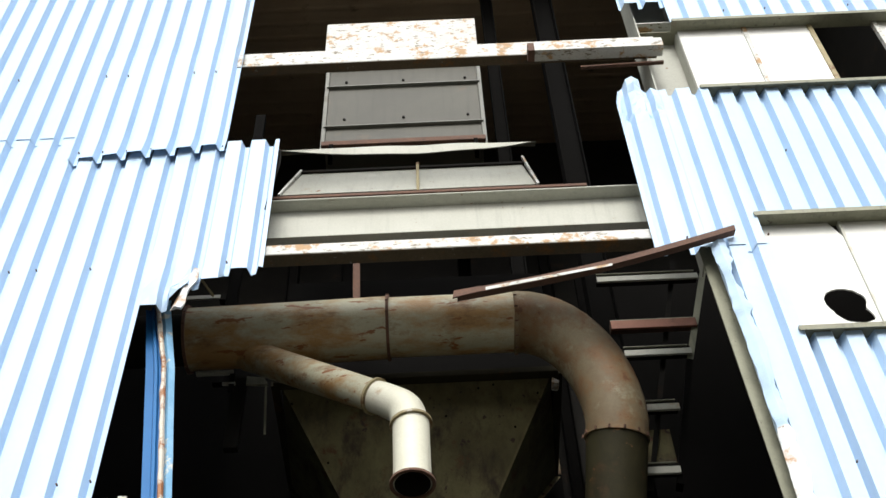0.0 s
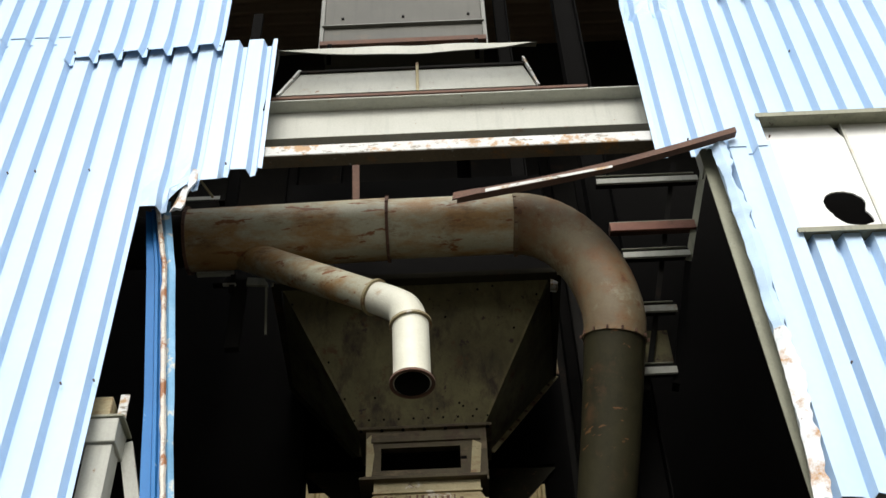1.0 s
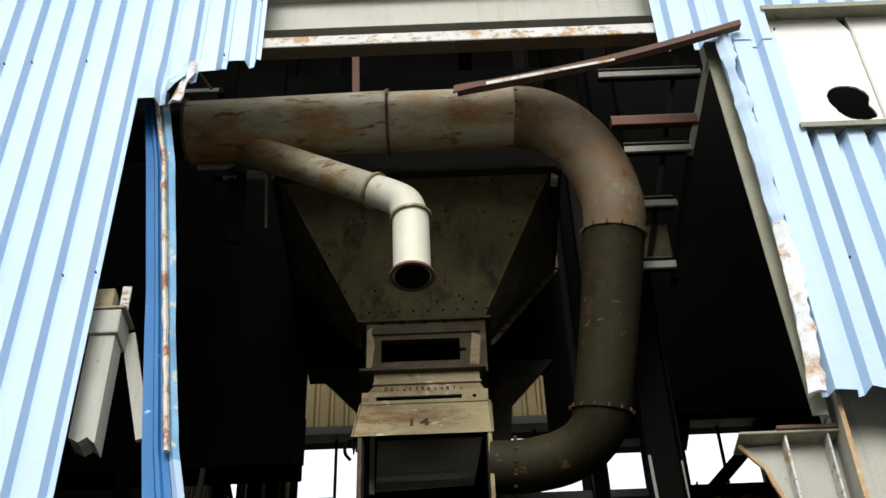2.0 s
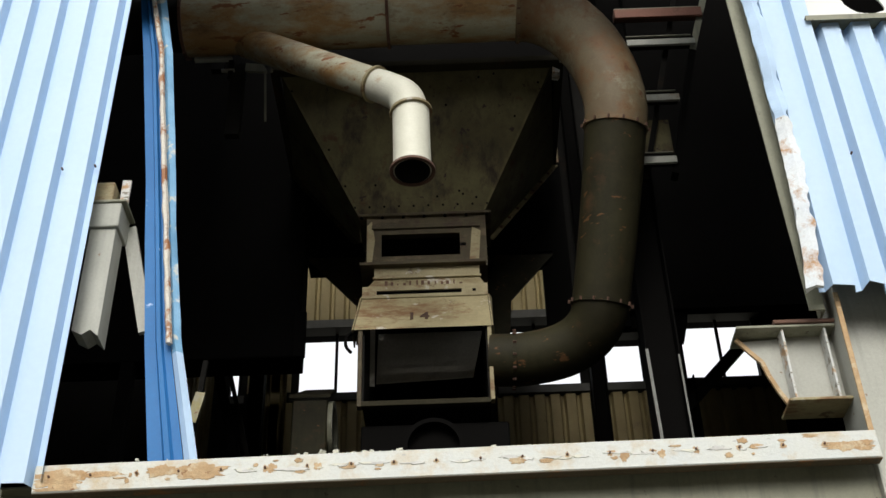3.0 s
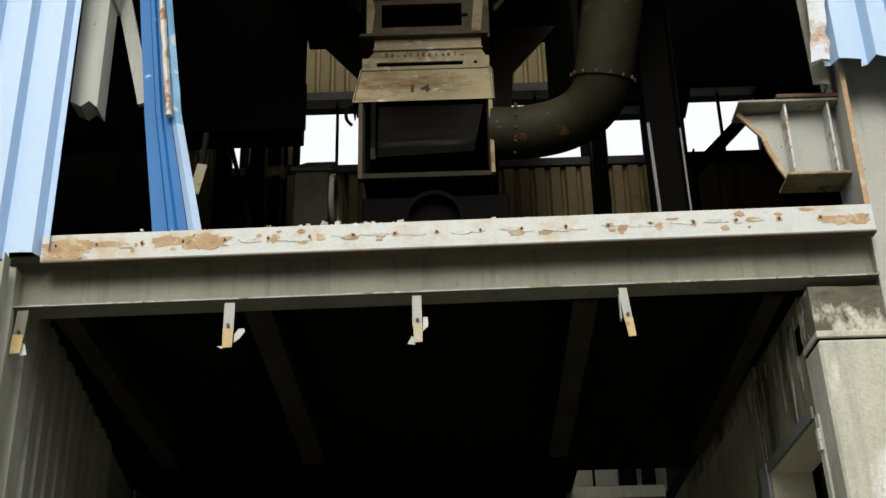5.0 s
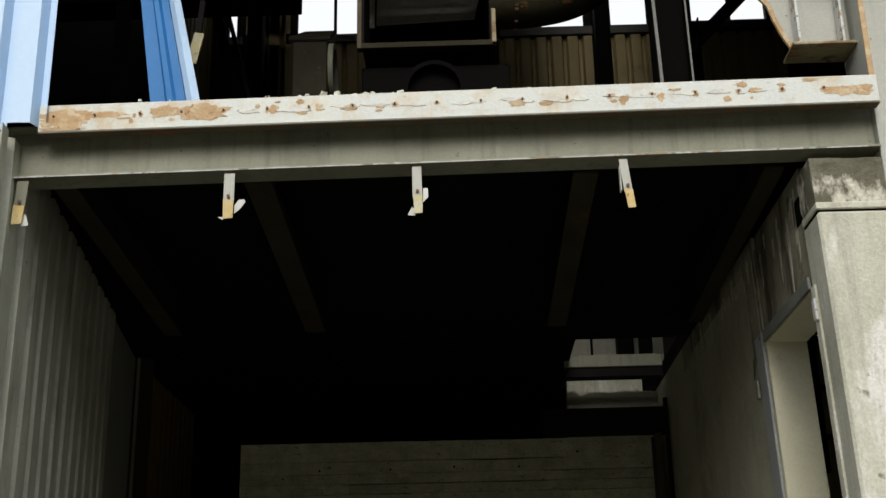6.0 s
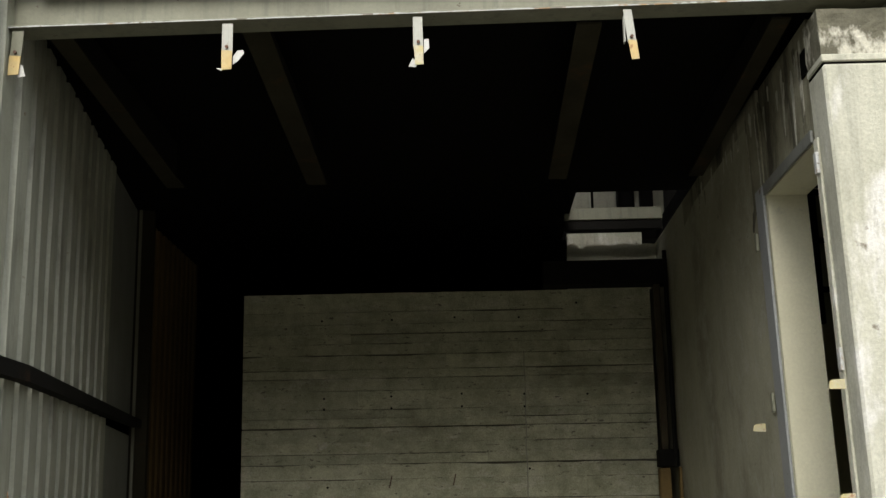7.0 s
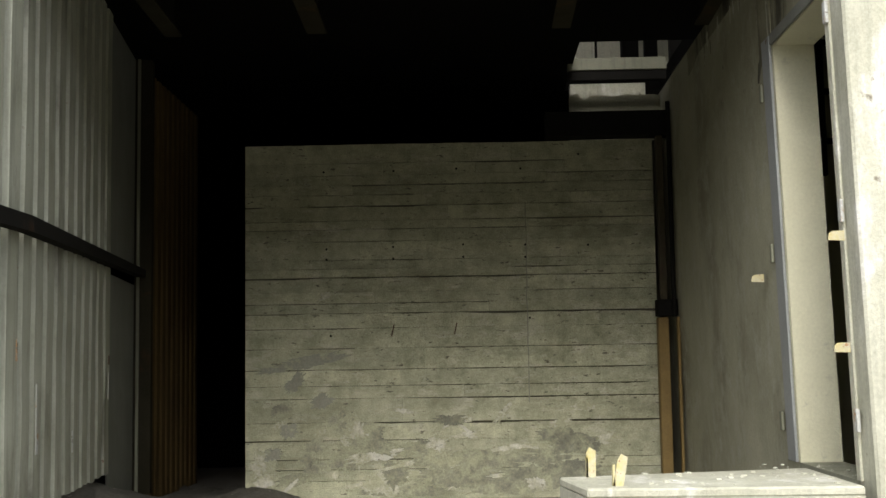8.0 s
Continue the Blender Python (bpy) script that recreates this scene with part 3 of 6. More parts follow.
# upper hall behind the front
# floor plates are near-black: the shade beneath them is in the colour
solo("floor_upper", box(-6.0, 6.0, 5.31, 8.96, 3.47, 3.60, 0), SHADE_BLACK, "steel plate floor of the upper hall, black to hold its shade", "floor", kind="structure")
solo("floor_upper_rear", box(-6.0, 0.84, 8.96, 10.6, 3.47, 3.60, 0), SHADE_BLACK, "steel plate floor of the upper hall, black to hold its shade", "floor", kind="structure")
solo("floor_upper_corner", box(1.70, 6.0, 8.96, 10.6, 3.47, 3.60, 0), SHADE_BLACK, "steel plate floor of the upper hall, black to hold its shade", "floor", kind="structure")
WINS = [(-2.30, -2.18, 7.07, 7.80), (-1.61, -0.98, 7.07, 7.80), (0.48, 1.27, 7.08, 7.84), (1.50, 1.90, 7.08, 7.62), (2.30, 3.08, 7.10, 7.81)]
# hall walls are darkened in colour to stand in for shade
solo("wall_rear", wall_with_holes(-6.0, 6.0, 3.6, 17.5, 10.6, 10.72, WINS + [(0.5, 1.8, 3.6, 5.0)]), DARK, "rear wall of the hall with open windows, darkened for shade", "wall", kind="structure")
for k, (a, b, lo, hi) in enumerate(WINS):
    w = thing("window_%d" % (k + 1), ((a + b) / 2, 10.58, lo), "bare dark steel window frame open to white sky", "window", kind="structure")
    m = (None, -1.217, 0.82, None, 2.695)[k]
    part("window_frame", add_box(box(a, a + 0.02, 10.56, 10.60, lo, hi, 0), b - 0.02, b, 10.56, 10.60, lo, hi), DARK, w)
    if m:
        part("mullion", box(m - 0.014, m + 0.014, 10.565, 10.60, lo, hi, 0), DARK, w)
    part("window_sill", box(a - 0.06, b + 0.06, 10.50, 10.60, lo - 0.09, lo, 0.003), SHAFT, w)
    part("window_head", box(a - 0.06, b + 0.06, 10.44, 10.60, hi, hi + 0.10, 0.003), SHAFT, w)
rear_cladding = thing("rear_cladding", (0, 10.55, 6), "yellowed ribbed sheets on the rear wall under and over the windows", "cladding", kind="structure")
for a, b, lo, hi in ((-2.0, -1.60, 6.2, 6.98), (-1.60, -0.90, 6.2, 6.98), (0.40, 1.32, 6.0, 6.98), (1.50, 2.0, 6.0, 6.98), (2.1, 3.2, 6.0, 6.98), (-1.62, -0.9, 7.90, 9.2), (0.35, 1.1, 7.90, 9.2), (-2.1, -1.66, 7.1, 7.84), (-1.95, -1.70, 6.2, 7.9)):
    part("sheet", ribbed(a, b, const(lo), const(hi), front(10.52), pitch=0.155, depth=0.045, rows=2), YELLOW, rear_cladding)
solo("cladding_west", ribbed(9.1, 10.45, const(3.6), const(7.9), lambda u, d, v: (-2.42 - d, u, v), pitch=0.16, depth=0.05, rows=3), YELLOW, "yellowed ribbed sheets along the hall side", "cladding", kind="structure")
solo("wall_side_west", box(-4.2, -4.1, 5.4, 10.7, 3.6, 17.5, 0), DARK, "side wall of the hall, darkened for shade", "wall", kind="structure")
solo("wall_side_east", box(4.9, 5.0, 5.4, 10.7, 3.6, 17.5, 0), DARK, "side wall of the hall, darkened for shade", "wall", kind="structure")
solo("roof", ribbed(5.5, 10.7, const(-4.4), const(5.2), lambda u, d, v: (v, u, 15.3 - d + (u - 5.5) * 0.28), pitch=0.25, depth=0.006, rows=2), ROOF, "brown ribbed roof sheets seen from below", "roof", kind="structure")

# lower bay under the floor
solo("wall_bay_east", box(1.60, 1.82, 6.28, 13.0, 0, 3.30, 0), MOULD, "stained grey concrete side wall of the bay", "wall", kind="structure")
solo("wall_bay_lintel", box(1.60, 1.82, 5.32, 6.28, 2.72, 3.30, 0), MILDEW_SHADE, "concrete lintel over the side door, mildew and shade in its colour", "wall", kind="structure")
solo("wall_bay_sill", box(1.60, 1.82, 5.32, 6.28, 0, 0.53, 0), CONC, "concrete door sill", "wall", kind="structure")
solo("wall_side_rear", box(1.82, 3.1, 9.0, 9.1, 0, 3.47, 0), PLASTER, "rear wall of the side room", "wall", kind="structure")
solo("wall_side_front", box(2.28, 2.5, 5.33, 5.40, 0, 3.47, 0), CONC, "front wall of the side room", "wall", kind="structure")
solo("wall_side_room", box(3.0, 3.1, 5.3, 9.7, 0, 3.4, 0), PLASTER, "plastered wall of the side room", "wall", kind="structure")
solo("wall_bay_west", ribbed(9.35, 11.3, const(0.0), const(3.46), lambda u, d, v: (-2.60 - d, u, v), pitch=0.17, depth=0.07, rows=3), INNER, "brown ribbed sheet wall at the back of the bay", "wall", kind="structure")
# black colour takes the place of shade at the bay's far end
solo("wall_bay_far", box(-6.0, 2.0, 13.0, 13.1, 0, 3.5, 0), SHADE_BLACK, "far wall of the bay, black to hold its shade", "wall", kind="structure")
solo("wall_bay_outer", box(-4.0, -3.9, 5.32, 13.0, 0, 3.5, 0), SHADE_BLACK, "outer wall of the bay, black to hold its shade", "wall", kind="structure")
solo("ceiling_bay", box(-6.0, 2.0, 10.6, 13.1, 3.47, 3.6, 0), SHADE_BLACK, "ceiling of the bay, black to hold its shade", "ceiling", kind="structure")

wall_back = thing("wall_back", (0, 9.7, 0), "board-marked concrete wall, pale and scuffed towards the ground", "wall", kind="structure")
part("core", box(-1.84, 1.47, 9.708, 9.95, -0.05, 2.855, 0), JOINT, wall_back)

# ---- steel frame ----
beam = ibeam("floor_beam", -2.3, 1.93, 5.175, 3.255, 3.52, 0.15, STEEL, "grey painted steel floor beam with peeling flange")
bm = bmesh.new()
prev = None
for k in range(140):
    a = -2.25 + k * 0.03
    h = 0.005 + 0.004 * noise.noise((k * 0.35, 0, 0)) + 0.003 * noise.noise((k * 0.9, 5, 0))
    cur = [bm.verts.new(p) for p in ((a, 5.0965, 3.2555), (a, 5.0965, 3.2555 + max(h, 0.001)), (a, 5.0995, 3.2555 + max(h, 0.001)), (a, 5.0995, 3.2555))]
    if prev:
        for q in range(4):
            bm.faces.new((prev[q], prev[(q + 1) % 4], cur[(q + 1) % 4], cur[q]))
    else:
        bm.faces.new(cur)
    prev = cur
bm.faces.new(list(reversed(prev)))
part("bare_edge", bm, GIRT, beam, "worn pale lower edge")
beam.rotation_euler.y = -0.010
beam.location.z += 0.030
wire = smooth_path([(-1.165, 5.08, 8.62), (-1.15, 5.05, 8.40), (-1.18, 5.04, 8.10), (-1.20, 5.03, 7.82)], 5)
solo("cable_end", tube(bmesh.new(), wire, 0.009, seg=8, wall=0.008), DARK, "loose dark cable hanging at the sheet edge", "cable", smooth=True)
girt = thing("girt", (0, 5.06, 3.487), "white painted steel channel, peeling and rusty, bolted over the bay", "girt", "girts")
part("channel", box(-1.955, 1.93, 5.03, 5.095, 3.487, 3.625, 0.004), CREAM, girt)
part("underside", box(-1.955, 1.93, 5.035, 5.095, 3.483, 3.486, 0), UNDER, girt, "rusty underside")


def flake(cx, cz, rx, rz, seed, y, n=64):
    """A thin patch with an uneven border on an upright face."""
    loop = []
    for k in range(n):
        a = 2 * math.pi * k / n
        c, s = math.cos(a), math.sin(a)
        j = 1 + 0.45 * noise.noise((c * 1.7, s * 1.7, seed)) + 0.35 * noise.noise((c * 5, s * 5, seed)) + 0.25 * noise.noise((c * 13, s * 13, seed))
        loop.append((cx + c * rx * j, y, cz + s * rz * j))
    return prism(bmesh.new(), loop, (0, 0.004, 0))


def clip_flake(cx, cz, rx, rz, seed, y=5.0296):
    """The patch, kept within the face of the channel."""
    bm = flake(cx, cz, rx, rz, seed, y)
    for v in bm.verts:
        v.co.z = min(max(v.co.z, 3.4925), 3.6195)
        v.co.x = max(v.co.x, -1.95)
    return bm


for cx, cz, rx, rz in ((-1.83, 3.55, 0.13, 0.050), (-1.66, 3.565, 0.12, 0.014), (-1.36, 3.57, 0.07, 0.026), (-1.20, 3.565, 0.13, 0.038), (-1.84, 3.50, 0.11, 0.012),
                       (0.27, 3.545, 0.04, 0.016), (0.40, 3.54, 0.03, 0.010), (0.76, 3.545, 0.022, 0.026), (0.93, 3.55, 0.018, 0.020), (1.80, 3.55, 0.12, 0.026), (1.62, 3.61, 0.04, 0.010), (-0.86, 3.56, 0.022, 0.022), (-0.65, 3.56, 0.018, 0.018)):
    part("rust_patch", clip_flake(cx, cz, rx, rz, cx * 7.1, 5.0294 - 0.0002 * (round(cx * 100) % 7)), TAN, girt, "tan rust where the paint is gone")
rf = random.Random(4)
for k in range(26):
    cx = -1.9 + 3.7 * rf.random() ** 1.3
    part("rust_patch", clip_flake(cx, 3.52 + 0.08 * rf.random(), 0.008 + 0.03 * rf.random() ** 2, 0.004 + 0.010 * rf.random(), k * 3.1, 5.0278 - 0.00002 * k), TAN, girt)
for k in range(46):
    cx = -1.0 + 2.4 * rf.random() ** 1.2
    part("paint_flake", clip_flake(cx, 3.552 + 0.012 * rf.random() + 0.012 * noise.noise((cx * 3, 0, 0)), 0.012 + 0.034 * rf.random(), 0.0025 + 0.006 * rf.random(), k * 1.37, 5.0285 - 0.002 * rf.random()), FILM if k % 4 else PALE, girt)
for k in range(19):
    x = -1.885 + k * 0.1985 + 0.015 * noise.noise((k * 1.7, 0, 0))
    part("rust_ring", clip_flake(x, 3.562, 0.009 + 0.008 * rf.random(), 0.009 + 0.008 * rf.random(), k * 2.3, 5.0293), TAN, girt)
    part("bolt", tube(bmesh.new(), [(x, 5.0285, 3.565), (x, 5.020, 3.565)], 0.0055, seg=8, wall=0.005), RUST, girt)

girt.rotation_euler.y = -0.010
girt.location.z -= 0.005

girt2 = thing("girt", (0.1, 5.06, 7.33), "white painted channel with a rust-streaked underside", "girt", "girts")
part("channel", box(-1.20, 1.44, 5.045, 5.15, 7.33, 7.43, 0.004), GIRT, girt2)
part("underside", box(-1.20, 1.44, 5.05, 5.15, 7.326, 7.329, 0), UNDER, girt2, "rusty underside")
ibeam("crane_beam", -2.2, 1.9, 5.32, 7.72, 8.17, 0.22, WHITE_STEEL, "large grey steel beam with stained web")
bm = bmesh.new()
add_box(bm, -1.35, 1.10, 5.20, 5.44, 8.172, 8.20, 0.002)
solo("rusty_plate", bm, RUST, "thin rusty steel plate lying along the beam", "plate")

girt3 = thing("girt", (0.1, 5.06, 9.84), "white painted channel, rusty underneath, high in the torn front", "girt", "girts")
part("channel", box(-1.75, 1.88, 5.04, 5.13, 9.825, 10.03, 0.004), GIRT, girt3)
part("underside", box(-1.75, 1.88, 5.045, 5.13, 9.82, 9.824, 0), UNDER, girt3, "rusty underside")
part("lip", box(-1.75, 1.88, 5.08, 5.20, 10.05, 10.062, 0.002), RUST, girt3)

bm = bmesh.new()
x0, x1, y0, y1, z0, z1, t = 0.80, 1.90, 4.93, 5.035, 9.69, 9.81, 0.006
for a in ((y0, y1, z0, z0 + t), (y0, y1, z1 - t, z1), (y0, y0 + t, z0 + t, z1 - t), (y1 - t, y1, z0 + t, z1 - t)):
    add_box(bm, x0, x1, *a)
sq = thing("square_tube", (1.3, 4.98, 9.72), "open-ended square steel tube, white with rust inside", "tube")
part("tube", bm, GIRT, sq)
bm = bmesh.new()
for a in ((y0 - 0.002, y1, z0 - 0.002, z0 + t), (y0 - 0.002, y1, z1 - t, z1), (y0 - 0.002, y0 + t, z0 + t, z1 - t), (y1 - t, y1, z0 + t, z1 - t)):
    add_box(bm, x0 - 0.004, x0 + 0.05, *a)
part("rusty_mouth", bm, RUST, sq, "rusty torn mouth")
part("lining", box(x0 + 0.03, x0 + 0.04, y0 + t, y1 - t, z0 + t, z1 - t, 0), RUST, sq)
solo("rusty_rod", bar(bmesh.new(), (1.22, 5.06, 9.60), (1.90, 5.06, 9.63), 0.03, 0.02), RUST, "thin rusty steel bar", "bar")


def column(x0, x1, y0, y1, z0, z1, label, material=STEEL):
    ob = thing("steel_column", ((x0 + x1) / 2, (y0 + y1) / 2, z0), label, "column", "steel columns")
    part("flange", box(x0, x0 + 0.014, y0, y1, z0, z1, 0.003), material, ob)
    part("flange", box(x1 - 0.014, x1, y0, y1, z0, z1, 0.003), material, ob)
    part("web", box(x0 + 0.014, x1 - 0.014, (y0 + y1) / 2, (y0 + y1) / 2 + 0.012, z0, z1, 0), material, ob)
    return ob


column(1.93, 2.30, 5.12, 5.42, 0.0, 7.30, "pale grey steel column with rusty flange edges", WHITE_STEEL)
post = column(1.79, 2.13, 5.12, 5.40, 7.31, 12.3, "pale grey steel column with a welded stiffener", WHITE_STEEL)
part("stiffener", box(1.805, 2.115, 5.13, 5.26, 10.42, 10.435, 0.002), GIRT, post)
part("stiffener", box(1.805, 2.115, 5.13, 5.26, 10.25, 10.26, 0.002), STEEL, post)
column(-2.55, -2.27, 5.12, 5.42, 3.60, 12.3, "grey steel column behind the blue cladding")
part("rusty_edge", box(1.924, 1.950, 5.106, 5.118, 3.62, 4.46, 0.002), TAN, bpy.data.objects["steel_column"], "rusty flange edge")
bm = bmesh.new()
prism(bm, [(1.74, 5.14, 7.35), (1.86, 5.14, 7.35), (1.875, 5.14, 4.38), (1.80, 5.14, 4.38)], (0, 0.01, 0))
prism(bm, [(1.855, 5.15, 7.35), (1.867, 5.15, 7.35), (1.882, 5.15, 4.38), (1.87, 5.15, 4.38)], (0, 0.1, 0))
solo("edge_angle", bm, STEEL, "dull grey steel angle along the torn cladding edge", "angle")

# torn strip of blue sheet that hangs in the gap
SZ = (3.40, 3.69, 4.37, 5.14, 5.42, 6.45, 7.06)
SL = (-1.46, -1.49, -1.59, -1.68, -1.71, -1.85, -1.945)
SF = (-1.27, -1.32, -1.46, -1.56, -1.60, -1.735, -1.865)
SR = (-1.20, -1.25, -1.40, -1.51, -1.54, -1.67, -1.785)
strip = thing("hanging_sheet", (-1.5, 5.2, 3.52), "bent strip of deep blue sheet hanging in the gap", "sheet")


def ribbon(z_top, z_low, n, shape):
    """A closed strip: shape(z) gives its outline at that height."""
    bm = bmesh.new()
    prev = None
    for j in range(n + 1):
        z = z_top + (z_low - z_top) * j / n
        cur = [bm.verts.new((x, y, z)) for x, y in shape(z)]
        m = len(cur)
        if prev:
            for k in range(m):
                bm.faces.new((prev[k], prev[(k + 1) % m], cur[(k + 1) % m], cur[k]))
        else:
            bm.faces.new(cur)
        prev = cur
    bm.faces.new(list(reversed(prev)))
    return bm


def blade(z):
    l, f = float(np.interp(z, SZ, SL)), float(np.interp(z, SZ, SF))
    w = f - l
    e = 0.006 * noise.noise((1.0, z * 1.7, 0))
    o = [(l, 5.215 + e), (l + w * 0.42, 5.225 + e), (l + w * 0.50, 5.200 + e), (l + w * 0.66, 5.200 + e), (l + w * 0.74, 5.222 + e), (f, 5.225)]
    return o + [(x, y + 0.004) for x, y in reversed(o)]


def flap(z):
    f, r = float(np.interp(z, SZ, SF)), float(np.interp(z, SZ, SR))
    e = 0.010 * noise.noise((3.0, z * 2.5, 0)) + 0.006 * noise.noise((3.0, z * 9, 0))
    return [(f + 0.004, 5.222), ((f + r) / 2, 5.195 + e), (r + 0.4 * e, 5.215), (r, 5.220), ((f + r) / 2, 5.202 + e), (f + 0.006, 5.228)]


def roll(z):
    f = float(np.interp(z, SZ, SF)) + 0.006 * noise.noise((2.0, z * 3, 0)) + 0.004 * noise.noise((2.0, z * 11, 0))
    h = 0.017 + 0.006 * noise.noise((5.0, z * 7, 0))
    y = 5.178
    return [(f - h, y + 0.012), (f - h * 0.5, y - 0.006), (f + h * 0.5, y - 0.006), (f + h, y + 0.012), (f, y + 0.03)]


def frayed(z):
    c = float(np.interp(z, (6.78, 7.14), (-1.67, -1.60))) + 0.015 * noise.noise((6.0, z * 9, 0))
    h = 0.03 + 0.018 * noise.noise((8.0, z * 8, 0))
    y = 5.0 + 0.03 * noise.noise((9.0, z * 6, 0))
    return [(c - h * 1.6, y + 0.03), (c - h * 0.4, y - 0.012), (c + h, y), (c + h * 0.9, y + 0.02), (c, y + 0.012)]


part("frayed_corner", ribbon(7.16, 6.78, 22, frayed), CURL, wall_front, "frayed pale corner with rust")
part("blade", ribbon(7.02, 3.50, 40, blade), DEEP, strip)
part("flap", ribbon(7.10, 4.30, 60, flap), TORN, strip, "scratched paler blue flap")
part("lower_flap", ribbon(4.30, 3.50, 12, flap), BLUE, strip)
part("torn_edge", ribbon(7.13, 4.34, 80, roll), ROLL, strip, "curled torn edge, cream and rust")

# broken steel angle that dangles across the hole
dangler = thing("dangling_angle", (1.0, 4.95, 6.8), "long rusty steel angle dangling across the hole", "angle")
bm = bmesh.new()
p, q = Vector((0.10, 4.95, 6.72)), Vector((1.95, 4.93, 7.235))
prev = None
for i in range(15):
    f = i / 14
    a = p.lerp(q, f) + Vector((0, 0, -0.05 * math.sin(f * math.pi)))
    cur = [bm.verts.new(a + Vector(o)) for o in ((0, 0, 0), (0, 0.06, 0.012), (0, 0.06, 0.018), (0, 0.006, 0.008), (0, 0.006, 0.05), (0, 0, 0.05))]
    if prev:
        for k in range(6):
            bm.faces.new((prev[k], prev[(k + 1) % 6], cur[(k + 1) % 6], cur[k]))
    else:
        bm.faces.new(cur)
    prev = cur
bm.faces.new(list(reversed(prev)))
part("angle", bm, RUST, dangler)
part("lug", prism(bmesh.new(), [(0.07, 4.945, 6.70), (0.26, 4.945, 6.755), (0.25, 4.945, 6.80), (0.08, 4.945, 6.765)], (0, 0.012, 0)), RUST, dangler)
part("painted_face", prism(bmesh.new(), [(0.28, 4.943, 6.757), (1.10, 4.938, 6.935), (1.10, 4.938, 6.955), (0.28, 4.943, 6.785)], (0, 0.004, 0)), GIRT, dangler, "flaking white paint")

# corbel with stiffeners on the right column
corbel = thing("corbel", (1.8, 5.3, 3.85), "grey steel corbel with stiffeners, flame-cut at its free end", "bracket")
part("web", prism(bmesh.new(), [(1.45, 5.30, 4.30), (1.55, 5.30, 4.18), (1.58, 5.30, 4.06), (1.64, 5.30, 3.93), (1.93, 5.30, 3.93), (1.93, 5.30, 4.33)], (0, 0.012, 0)), WHITE_STEEL, corbel)
part("top_flange", box(1.43, 1.93, 5.20, 5.40, 4.32, 4.336, 0.003), STEEL, corbel)
part("top_plate", box(1.62, 1.95, 5.19, 5.40, 4.338, 4.36, 0.003), RUST, corbel)
part("bottom_flange", box(1.62, 1.93, 5.20, 5.40, 3.90, 3.916, 0.003), CHUTE, corbel)
part("stiffener", box(1.655, 1.667, 5.215, 5.30, 3.917, 4.32, 0.002), GIRT, corbel)
part("stiffener", box(1.87, 1.882, 5.215, 5.30, 3.917, 4.32, 0.002), GIRT, corbel)
bm = bmesh.new()
cut = [Vector(v) for v in ((1.44, 5.293, 4.31), (1.50, 5.293, 4.23), (1.55, 5.293, 4.17), (1.57, 5.293, 4.09), (1.605, 5.293, 4.0), (1.645, 5.293, 3.92))]
for a, b in zip(cut, cut[1:]):
    bar(bm, a, b, 0.022, 0.016, (0, 1, 0))
part("cut_edge", bm, TAN, corbel, "rusty torch-cut edge")

# bracket stubs on the left column
stub = thing("bracket_stub", (-1.9, 5.2, 4.4), "pale grey steel bracket with a cut-off box post", "bracket")
part("arm", box(-2.28, -1.80, 5.13, 5.32, 5.07, 5.23, 0.004), WHITE_STEEL, stub)
part("cap_plate", box(-2.27, -1.775, 5.12, 5.33, 5.232, 5.25, 0.003), STEEL, stub)
part("box_post", prism(bmesh.new(), [(-1.955, 5.15, 5.068), (-1.815, 5.15, 5.068), (-1.815, 5.15, 4.38), (-1.86, 5.15, 4.42), (-1.90, 5.15, 4.39), (-1.955, 5.15, 4.42)], (0, 0.14, 0)), WHITE_STEEL, stub, "pale box post with a torn end")
part("brace", bar(bmesh.new(), (-1.80, 5.33, 5.20), (-1.63, 5.35, 4.52), 0.03, 0.075, (1, 0, 0.2)), WHITE_STEEL, stub)
part("block", box(-2.02, -1.86, 5.14, 5.30, 5.252, 5.39, 0.006), CHUTE, stub, "rusty square block")
part("fin", box(-1.84, -1.79, 5.20, 5.215, 5.252, 5.45, 0.002), GIRT, stub)

